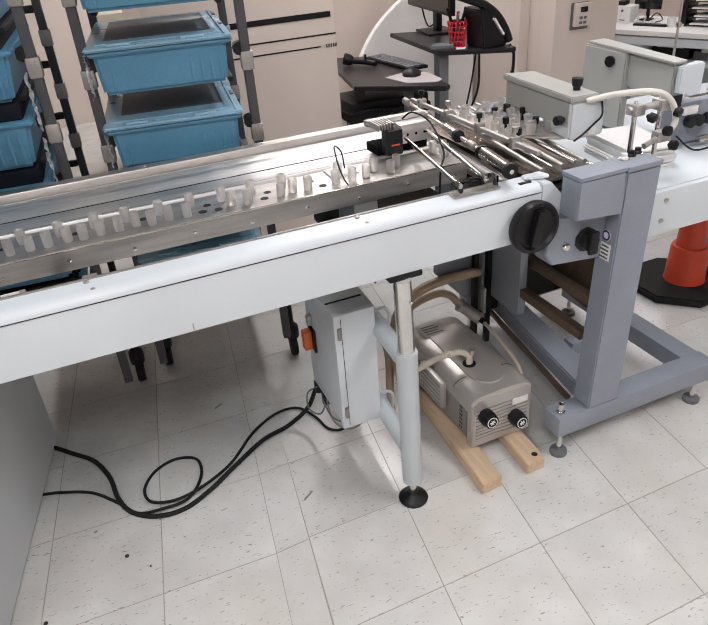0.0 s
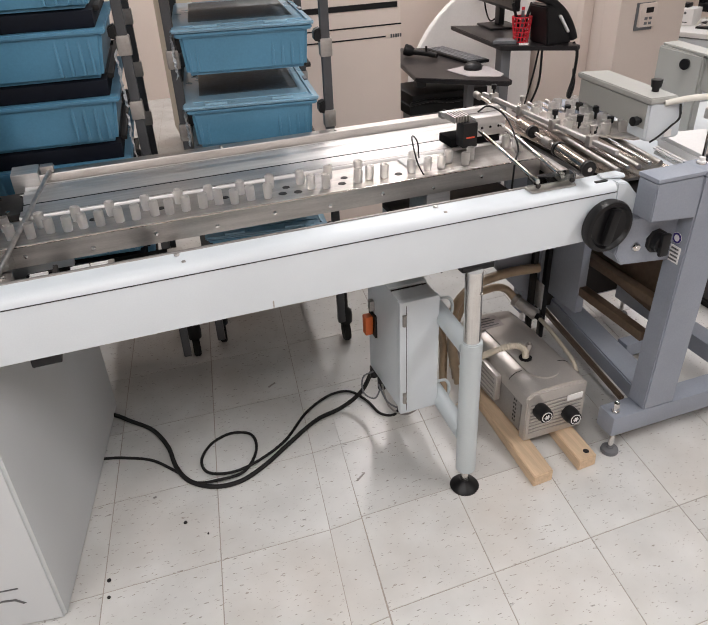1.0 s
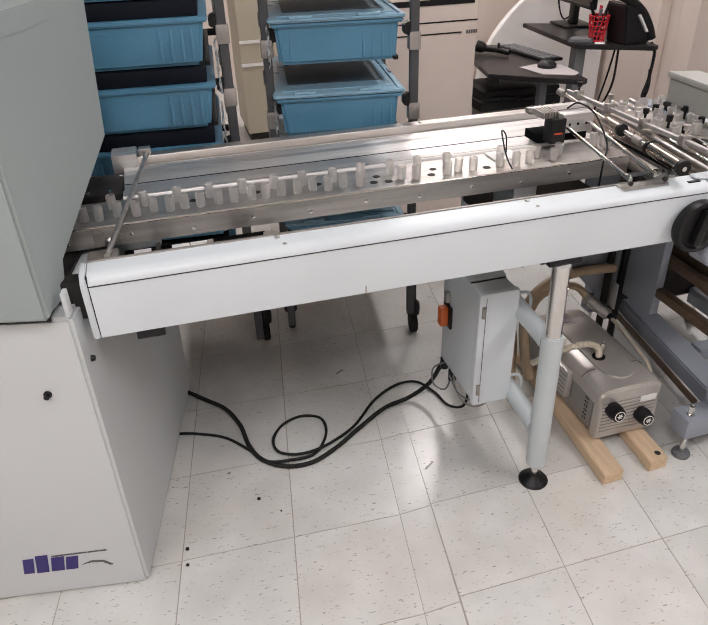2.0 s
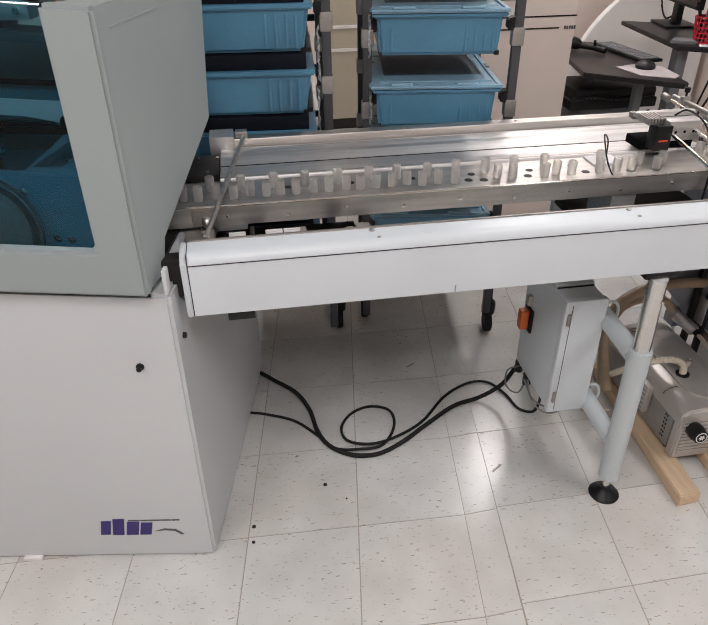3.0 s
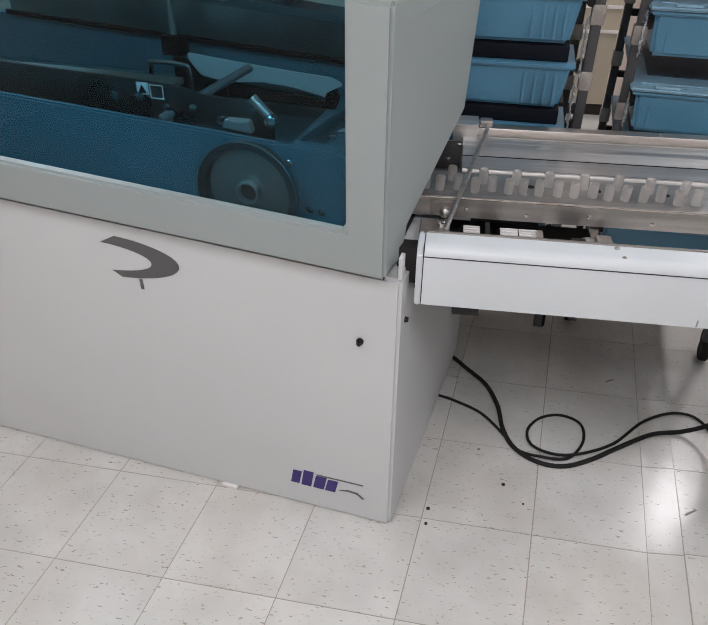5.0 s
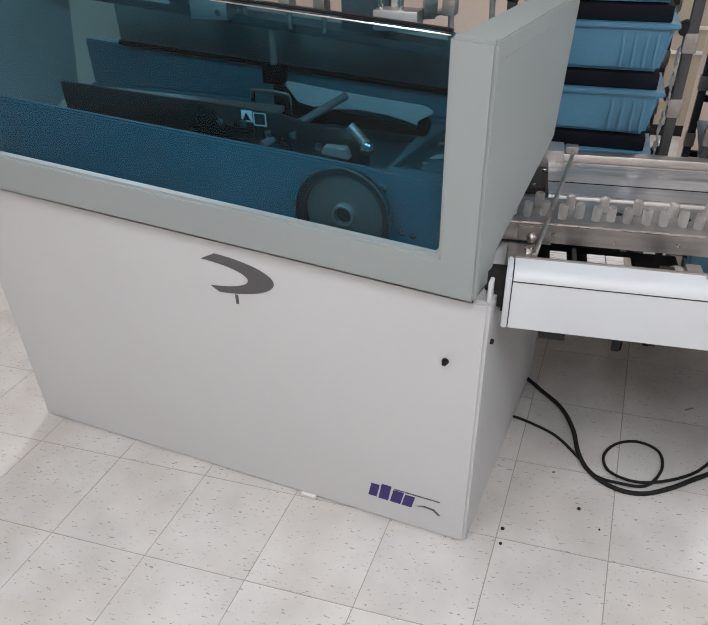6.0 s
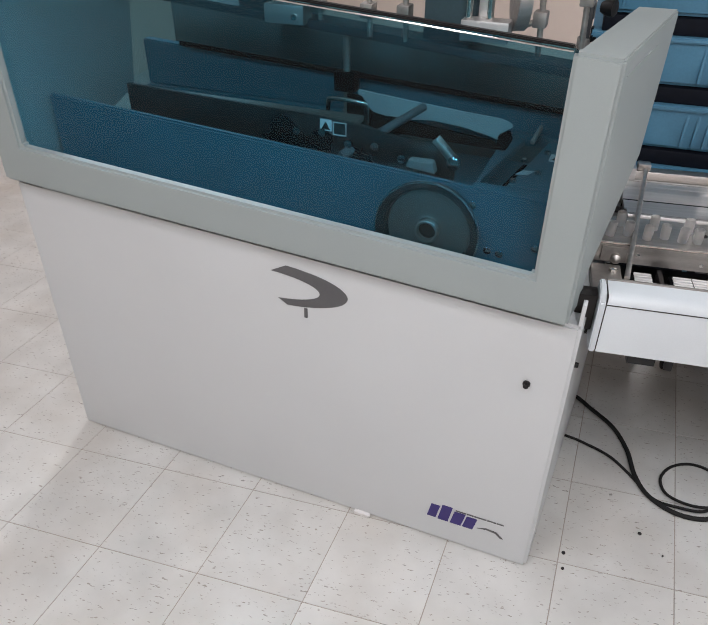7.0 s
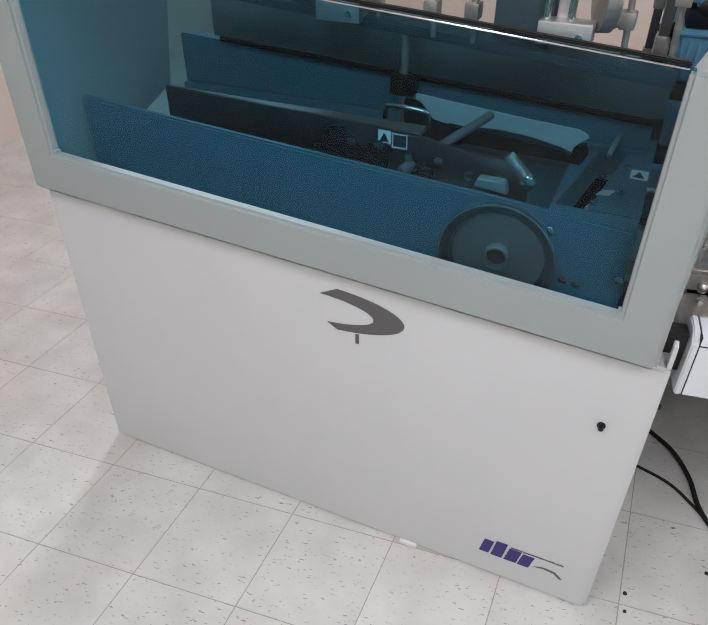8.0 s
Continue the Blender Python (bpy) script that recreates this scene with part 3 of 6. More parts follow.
    for k in range(6):
        x, y = 1.05 + 0.034 * k, 0.24 + 0.09 * (k % 3) + 0.02 * k
        part("thumb_screw", LA((x, y, 0.9285), (0, 0, 1), [(0, 0.004), (0.02, 0.004), (0.02, 0.009), (0.038, 0.010), (0.040, 0.0001)], seg=14), M_BLACK, rs)
    part("side_housing", B(1.15, 1.36, 0.72, 0.80, 0.80, 0.885, bevel=0.012), M_BLUEGREY, rs)
    part("side_housing", B(1.363, 1.48, 0.72, 0.80, 0.80, 0.872, bevel=0.008), M_BLUEGREY, rs)


make_rollers()


def make_leg():
    lg = thing("support_leg", (0.562, -0.012, 0.0), "pale grey telescopic support leg on a black foot", "leg")
    x, y = 0.562, -0.010
    tilt = -0.010
    part("foot_pad", LA((x, y, 0.0), (0, 0, 1), [(0, 0.042), (0.006, 0.044), (0.014, 0.038), (0.024, 0.018), (0.032, 0.014), (0.032, 0.0001)], seg=36), M_BLACK, lg, "black rubber foot pad")
    part("foot_screw", C((x, y, 0.03), (x, y, 0.085), 0.010), M_CHROME, lg)
    part("outer_tube", C((x, y, 0.075), (x + tilt * 0.5, y, 0.535), 0.029, seg=36, bevel=0.003), M_PALE, lg, "pale grey painted tube")
    part("inner_tube", C((x + tilt * 0.5, y, 0.53), (x + tilt, y, 0.745), 0.0225, seg=36), M_CHROME, lg, "polished inner tube")
    part("mount_plate", B(x - 0.04, x + 0.05, y + 0.005, y + 0.07, 0.738, 0.7525), M_BLACK, lg)
    part("rivet", LA((x + 0.003, y - 0.0222, 0.685), (0, -1, 0), [(0, 0.004), (0.002, 0.003), (0.003, 0.0001)], seg=10), M_CHROME, lg)
    # two horizontal tubes that run back to the second leg
    part("cross_tube", C((x - 0.004, y + 0.02, 0.50), (x + 0.03, 0.62, 0.50), 0.026, seg=30), M_PALE, lg)
    part("cross_tube", C((x - 0.004, y + 0.02, 0.20), (x + 0.03, 0.62, 0.20), 0.026, seg=30), M_PALE, lg)
    part("rear_tube", C((x + 0.03, 0.62, 0.03), (x + 0.03, 0.62, 0.84), 0.029, seg=30), M_PALE, lg)
    part("rear_foot", LA((x + 0.03, 0.62, 0.0), (0, 0, 1), [(0, 0.042), (0.014, 0.038), (0.032, 0.014), (0.032, 0.0001)], seg=30), M_BLACK, lg)


make_leg()


def make_enclosure():
    en = thing("electrical_enclosure", (0.46, 0.25, 0.19), "white steel electrical enclosure clamped to the leg tubes", "control box")
    part("body", B(0.432, 0.546, 0.188, 0.435, 0.192, 0.578, bevel=0.005), M_WHITE, en)
    door = part("door", B(0.426, 0.550, 0.164, 0.1865, 0.188, 0.582, bevel=0.006), M_WHITE, en, "white hinged enclosure door")
    for z in (0.25, 0.525):
        part("hinge", C((0.440, 0.162, z - 0.018), (0.440, 0.162, z + 0.018), 0.006), M_DULL, door)
    part("seam", B(0.446, 0.4475, 0.1632, 0.165, 0.20, 0.57, bevel=0), M_DARK, en)
    part("cover_joint", B(0.434, 0.544, 0.243, 0.247, 0.5775, 0.581, bevel=0), M_DARK, en)
    part("top_flange", B(0.428, 0.5465, 0.248, 0.44, 0.5785, 0.588, bevel=0.003), M_PALE, en)
    part("door_latch", B(0.4165, 0.4318, 0.375, 0.395, 0.44, 0.475, bevel=0.003), M_STEEL, en)
    sw = part("switch_plate", B(0.424, 0.4318, 0.355, 0.41, 0.35, 0.43, bevel=0.003), M_BLACK, en)
    part("switch", B(0.397, 0.4238, 0.368, 0.398, 0.358, 0.425, bevel=0.006), M_SWITCH, sw, "orange rotary isolator switch")
    for z in (0.50, 0.20):
        part("clamp_plate", B(0.5465, 0.553, 0.20, 0.29, z - 0.045, z + 0.045, bevel=0.002), M_PALE, en)
        part("u_bolt", T([(0.553, 0.215, z + 0.034), (0.60, 0.212, z + 0.036), (0.615, 0.212, z), (0.60, 0.212, z - 0.036), (0.553, 0.215, z - 0.034)], 0.005, seg=8), M_PALE, en)
        part("nut", C((0.545, 0.215, z + 0.034), (0.562, 0.215, z + 0.034), 0.008, seg=6), M_STEEL, en)
        part("nut", C((0.545, 0.215, z - 0.034), (0.562, 0.215, z - 0.034), 0.008, seg=6), M_STEEL, en)
    part("cable_gland", C((0.44, 0.35, 0.155), (0.44, 0.35, 0.195), 0.014), M_BLACK, en)
    part("cable_gland", C((0.44, 0.42, 0.155), (0.44, 0.42, 0.195), 0.014), M_BLACK, en)


make_enclosure()


def make_pump():
    pm = thing("vacuum_pump", (0.91, 0.28, 0.042), "grey metal vacuum pump standing on two wooden blocks", "pump")
    x0, x1, y0, y1 = 0.802, 1.014, 0.062, 0.52
    xm = (x0 + x1) / 2
    z0, zs, zt = 0.048, 0.224, 0.243
    lower = P([(x0 + 0.010, z0), (x0, z0 + 0.02), (x0, 0.186), (x1, 0.186), (x1, z0 + 0.02), (x1 - 0.010, z0)], "y", y0 + 0.02, y1, bevel=0.005)
    body = part("body", lower, M_PUMPDARK, pm)
    for k in range(2):
        for r in range(6):
            part("vent_slot", B(x0 - 0.0010, x0 + 0.002, y0 + 0.048 + 0.010 * k, y0 + 0.053 + 0.010 * k, 0.080 + 0.016 * r, 0.087 + 0.016 * r, bevel=0), M_DARK, body)
    # cover: a hipped lid that runs down to the front
    bm = bmesh.new()
    rows = []
    for y, dz, dx in ((y0 - 0.006, -0.006, 0.0), (y0 + 0.03, -0.002, 0.0), (0.158, 0.0, 0.0), (0.40, 0.0, 0.0), (y1 - 0.02, -0.004, 0.0), (y1 + 0.004, -0.020, 0.004)):
        rows.append([bm.verts.new((xm + u * (x1 - x0 + 0.006 - 2 * dx) / 2, y, z + dz)) for u, z in ((-1, 0.178), (-1, zs - 0.008), (-0.97, zs), (-0.80, zs + 0.012), (-0.5, zt - 0.003), (0, zt), (0.5, zt - 0.003), (0.80, zs + 0.012), (0.97, zs), (1, zs - 0.008), (1, 0.178))])
    for a, b in zip(rows, rows[1:]):
        for k in range(len(a) - 1):
            bm.faces.new((a[k], a[k + 1], b[k + 1], b[k]))
    bm.faces.new(rows[0])
    bm.faces.new(rows[-1][::-1])
    for a, b in zip(rows, rows[1:]):
        bm.faces.new((a[0], b[0], b[-1], a[-1]))
    hood = part("cover", bm, M_PUMP, pm, "smooth grey metal cover")
    face = [(x0 - 0.002, z0 - 0.004), (x0 - 0.001, zs - 0.012), (x0 + 0.02, zs + 0.002), (xm, zt - 0.014), (x1 - 0.02, zs + 0.002), (x1 + 0.001, zs - 0.012), (x1 + 0.002, z0 - 0.004)]
    front = part("front_grille", P(face, "y", y0 - 0.012, y0 + 0.019, bevel=0.004), M_PUMP, pm, "slotted grey front plate")
    for k in range(9):
        z = z0 + 0.018 + 0.0135 * k
        part("slat", B(x0 + 0.012, x1 - 0.012, y0 - 0.0150, y0 - 0.0100, z, z + 0.0072, bevel=0.0015), M_PUMP, front)
        part("slat_gap", B(x0 + 0.012, x1 - 0.012, y0 - 0.0128, y0 - 0.0116, z + 0.0074, z + 0.0133, bevel=0), M_PUMPDARK, front)
    part("label_plate", B(x1 - 0.072, x1 - 0.016, y0 - 0.0175, y0 - 0.0152, 0.168, 0.190, bevel=0), M_PAPER, front)
    for kx, kz in ((0.844, 0.164), (0.953, 0.120)):
        kn = part("knob", LA((kx, y0 - 0.012, kz), (-0.05, -1, 0.1), [(0, 0.024), (0.012, 0.026), (0.030, 0.026), (0.034, 0.0235), (0.046, 0.0225), (0.048, 0.020), (0.048, 0.0001)], seg=14), M_BLACK, pm, "black ribbed adjusting knob")
        part("knob_ring", LA((kx - 0.0025, y0 - 0.0602, kz + 0.0048), (-0.05, -1, 0.1), [(0, 0.0175), (0.0008, 0.0175), (0.0008, 0.0150), (0.0, 0.0150)], seg=24, caps=False), M_PAPER, kn)
        for a in (0, 60, 120):
            mk = box(bmesh.new(), -0.009, 0.009, -0.0006, 0.0006, -0.0018, 0.0018, bevel=0)
            bmesh.ops.transform(mk, matrix=Matrix.Translation((kx - 0.0025, y0 - 0.0608, kz + 0.0048)) @ Matrix.Rotation(radians(a), 4, "Y"), verts=mk.verts)
            part("knob_mark", mk, M_PAPER, kn)
    px, py = 0.884, 0.205
    part("port_ring", LA((px, py, zt + 0.0019), (0, 0, 1), [(0, 0.021), (0.003, 0.021), (0.003, 0.017), (0.001, 0.017), (0.001, 0.0001)], seg=28), M_BLACK, pm)
    part("fitting", LA((px + 0.006, py + 0.004, zt + 0.002), (0.12, 0, 1), [(0, 0.009), (0.016, 0.009), (0.016, 0.006), (0.034, 0.006), (0.034, 0.010), (0.050, 0.010), (0.052, 0.004), (0.058, 0.003), (0.058, 0.0001)], seg=12), M_STEEL, pm)
    part("ribbed_hose", T([(px, py, zt + 0.004), (px - 0.004, py + 0.004, zt + 0.034), (px - 0.035, py + 0.012, zt + 0.052), (px - 0.085, py + 0.03, zt + 0.040), (px - 0.14, py + 0.055, zt + 0.005), (px - 0.19, py + 0.085, zt - 0.04)], 0.0095, seg=12, steps=14, ribs=0.18), M_CREAMHOSE, pm, "ribbed cream suction hose")
    inset = [(xm - 0.058, 0.44), (xm - 0.058, 0.16)] + [(xm - 0.058 * math.cos(radians(a)), 0.16 - 0.072 * math.sin(radians(a))) for a in range(15, 166, 15)] + [(xm + 0.058, 0.16), (xm + 0.058, 0.44)]
    part("cover_panel", P(inset, "z", zt - 0.006, zt + 0.0018, bevel=0.0009), M_PUMP, hood)
    part("paper_label", B(0.835, 0.925, 0.405, 0.475, zt + 0.0012, zt + 0.0028, bevel=0), M_PINK, pm)
    for k in range(4):
        part("label_bar", B(0.845, 0.91 - 0.01 * (k % 2), 0.415 + 0.015 * k, 0.420 + 0.015 * k, zt + 0.0029, zt + 0.0035, bevel=0), M_GREYINK, pm)
    for u in (-1, 1):
        part("cover_joint", T([(xm + u * w * (x1 - x0 + 0.006) / 2, 0.158, z) for w, z in ((0.60, zt - 0.0037), (0.80, zs + 0.0120), (0.97, zs), (1.0, zs - 0.008))], 0.0011, seg=6, steps=3), M_DARK, hood)
    part("side_vent", B(x0 - 0.024, x0 - 0.0035, 0.20, 0.345, 0.105, 0.205, bevel=0.004), M_PUMP, pm)
    for k in range(5):
        part("side_slot", B(x0 - 0.0255, x0 - 0.0235, 0.21, 0.335, 0.116 + 0.017 * k, 0.121 + 0.017 * k, bevel=0), M_PUMPDARK, pm)
    # hoses at the back
    part("outlet_hose", T([(1.072, 0.415, 0.232), (1.060, 0.34, 0.236), (1.045, 0.24, 0.234), (1.036, 0.16, 0.222), (1.026, 0.12, 0.205)], 0.007, seg=10), M_CREAMHOSE, pm)
    part("outlet_valve", C((1.035, 0.50, 0.262), (1.068, 0.425, 0.236), 0.021, bevel=0.003), M_ALU, pm)
    part("valve_collar", C((1.028, 0.512, 0.268), (1.036, 0.497, 0.262), 0.0245, bevel=0.002), M_DULL, pm)
    part("valve_tip", C((1.068, 0.425, 0.236), (1.075, 0.405, 0.231), 0.011), M_BLACK, pm)
    part("main_hose", T([(0.70, 0.30, 0.13), (0.70, 0.36, 0.24), (0.74, 0.43, 0.34), (0.84, 0.47, 0.39), (0.96, 0.47, 0.41), (1.08, 0.46, 0.41)], 0.017, seg=14), M_TUBE, pm, "thick amber vacuum hose")
    part("main_hose", T([(0.72, 0.36, 0.10), (0.745, 0.44, 0.22), (0.82, 0.50, 0.31), (0.93, 0.52, 0.33), (1.0, 0.53, 0.305), (1.032, 0.505, 0.264)], 0.014, seg=14), M_TUBE, pm)
    part("main_hose", T([(0.66, 0.33, 0.02), (0.69, 0.40, 0.09), (0.715, 0.46, 0.20), (0.70, 0.52, 0.30), (0.66, 0.56, 0.36)], 0.014, seg=14), M_TUBE, pm)
    for fx in (0.83, 0.985):
        for fy in (0.11, 0.47):
            part("rubber_foot", C((fx, fy, 0.0425), (fx, fy, z0 + 0.004), 0.015), M_RUBBER, pm)


make_pump()
for bx0, bx1, by0, lab in ((0.750, 0.819, -0.094, "pale pine block under the pump"), (0.913, 0.979, -0.088, "pale pine block with a dark knot under the pump")):
    wb = thing("wooden_block", ((bx0 + bx1) / 2, 0.2, 0), lab, "wood block", "blocks under the pump")
    part("beam", P([(bx0, by0), (bx1, by0 + 0.004), (bx1 + 0.045, 0.56), (bx0 + 0.045, 0.56)], "z", 0.0005, 0.042, bevel=0.003), M_WOOD, wb)
    if "knot" in lab:
        part("knot", LA((bx0 + 0.045, by0 + 0.03, 0.0422), (0, 0, 1), [(0, 0.010), (0.0006, 0.008), (0.0006, 0.0001)], seg=9), M_DARK, wb)


# ---- suction feeder ----
def make_feeder():
    fd = thing("feeder_frame", (1.3, 0.2, 0.0), "blue-grey painted steel feeder stand with levelling feet", "machine stand")
    part("base_bar", B(1.03, 1.66, -0.072, 0.0, 0.086, 0.158, bevel=0.005), M_BLUEGREY, fd)
    part("base_bar", B(1.585, 1.66, 0.001, 0.62, 0.086, 0.152, bevel=0.005), M_BLUEGREY, fd)
    part("base_bar", B(1.34, 1.584, 0.25, 0.30, 0.09, 0.142, bevel=0.005), M_BLUEGREY, fd)
    part("base_bar", P([(1.19, 0.001), (1.29, 0.001), (1.37, 0.66), (1.28, 0.66)], "z", 0.088, 0.15, bevel=0.005), M_BLUEGREY, fd)
    part("base_bar", B(1.16, 1.66, 0.661, 0.72, 0.088, 0.15, bevel=0.005), M_BLUEGREY, fd)
    part("wood_strip", P([(1.17, 0.06), (1.185, 0.06), (1.272, 0.66), (1.255, 0.66)], "z", 0.082, 0.102, bevel=0.003), M_BROWN, fd)
    post = P([(1.136, 0.1585), (1.160, 0.906), (1.270, 0.906), (1.25, 0.1585)], "y", -0.0715, 0.0, bevel=0.004)
    part("front_post", post, M_BLUEGREY, fd, "blue-grey square post")
    part("rear_post", B(1.12, 1.22, 0.60, 0.66, 0.1505, 0.88, bevel=0.005), M_BLUEGREY, fd)
    part("head_box", P([(1.012, 0.808), (1.014, 0.911), (1.156, 0.911), (1.158, 0.796)], "y", -0.072, -0.002, bevel=0.003), M_BLUEGREY, fd)
    part("head_lid", B(1.012, 1.1575, -0.0735, -0.001, 0.9115, 0.922, bevel=0.002), M_BLUEGREY, fd)
    part("post_lid", B(1.1605, 1.271, -0.0735, 0.012, 0.9065, 0.920, bevel=0.002), M_BLUEGREY, fd)
    for k, mt in enumerate((M_PAPER, M_BLACK, M_BLACK)):
        bx = 1.19 + 0.03 * k
        bt = part("push_button", LA((bx, -0.02 + 0.008 * k, 0.9205), (0, 0, 1), [(0, 0.011), (0.006, 0.011), (0.008, 0.008), (0.016, 0.008), (0.017, 0.0001)], seg=18), mt, fd, "white push button" if k == 0 else "black push button")
        part("bezel", LA((bx, -0.02 + 0.008 * k, 0.9202), (0, 0, 1), [(0, 0.0135), (0.003, 0.013), (0.003, 0.0111), (0, 0.0111)], seg=18), M_CHROME, bt)
    sb = part("switch_box", P([(0.966, 0.705), (0.985, 0.80), (1.17, 0.80), (1.18, 0.648), (0.99, 0.668)], "y", -0.02, 0.05, bevel=0.003), M_BLUEGREY, fd)
    kn = part("switch_knob", LA((1.093, -0.02, 0.722), (0, -1, 0), [(0, 0.034), (0.008, 0.034), (0.010, 0.028), (0.028, 0.026), (0.030, 0.0001)], seg=9), M_BLACK, fd, "black rotary mains knob")
    part("grip", B(1.079, 1.107, -0.060, -0.0475, 0.69, 0.755, bevel=0.005), M_BLACK, kn)
    part("chrome_button", LA((1.028, -0.02, 0.716), (0, -1, 0), [(0, 0.013), (0.005, 0.013), (0.012, 0.008), (0.013, 0.0001)], seg=18), M_CHROME, fd)
    part("round_label", LA((1.1535, -0.033, 0.722), (-1, 0, 0.03), [(0, 0.016), (0.0008, 0.016), (0.0008, 0.0001)], seg=24), M_PAPER, fd)
    part("label_ring", LA((1.1526, -0.033, 0.722), (-1, 0, 0.03), [(0, 0.015), (0.0006, 0.015), (0.0006, 0.0095), (0, 0.0095)], seg=24, caps=False), M_INK, fd)
    part("label", P([(-0.055, 0.652), (-0.014, 0.652), (-0.014, 0.700), (-0.055, 0.700)], "x", 1.1505, 1.1530), M_PAPER, fd)
    for k in range(4):
        part("label_bar", B(1.1497, 1.1504, -0.050, -0.020 - 0.004 * (k % 2), 0.657 + 0.011 * k, 0.662 + 0.011 * k, bevel=0), M_GREYINK, fd)
    for fx, fy in ((1.057, -0.05), (1.608, -0.05), (1.615, 0.60), (1.19, 0.69)):
        part("levelling_foot", LA((fx, fy, 0), (0, 0, 1), [(0, 0.026), (0.006, 0.028), (0.014, 0.026), (0.018, 0.012), (0.024, 0.011), (0.024, 0.0001)], seg=28), M_GREY, fd, "dark zinc levelling foot")
        part("foot_screw", C((fx, fy, 0.02), (fx, fy, 0.09), 0.008), M_CHROME, fd)
    part("anchor_bolt", LA((1.055, -0.045, 0.158), (0, 0, 1), [(0, 0.013), (0.006, 0.013), (0.006, 0.009), (0.035, 0.009), (0.036, 0.0001)], seg=6), M_CHROME, fd)
    part("side_bolt", LA((1.645, -0.071, 0.125), (0, -1, 0), [(0, 0.012), (0.008, 0.012), (0.009, 0.0001)], seg=12), M_CHROME, fd)
    # dark cross members and back panel of the stand
    part("back_panel", B(1.13, 1.16, 0.30, 0.66, 0.30, 0.84, bevel=0.002), M_BLUEGREY, fd)
    part("tie_bar", B(1.135, 1.165, 0.001, 0.42, 0.37, 0.40, bevel=0.002), M_BROWN, fd)
    part("tie_bar", B(1.17, 1.20, 0.001, 0.42, 0.47, 0.50, bevel=0.002), M_BROWN, fd)
    part("brown_guard", P([(0.02, 0.42), (0.02, 0.62), (0.42, 0.66), (0.42, 0.46)], "x", 1.21, 1.215), M_BROWN, fd, "dark brown guard plate")
    part("slide_rail", B(1.06, 1.078, 0.46, 0.48, 0.12, 0.82, bevel=0.002), M_DARK, fd)
    part("slide_rail", B(1.10, 1.118, 0.44, 0.46, 0.12, 0.82, bevel=0.002), M_BLACK, fd)
    part("limit_plate", B(1.079, 1.084, 0.42, 0.47, 0.26, 0.36, bevel=0.001), M_ALU, fd)
    part("chute_panel", P([(1.16, 0.12), (1.62, 0.12), (1.62, 0.78), (1.16, 0.70)], "y", 0.625, 0.64, bevel=0.002), M_DARK, fd)
    part("grey_shroud", P([(0.93, 0.42), (1.04, 0.30), (1.12, 0.30), (1.12, 0.74), (0.95, 0.74)], "y", 0.50, 0.52, bevel=0.003), M_BLUEGREY, fd)
    return fd


make_feeder()


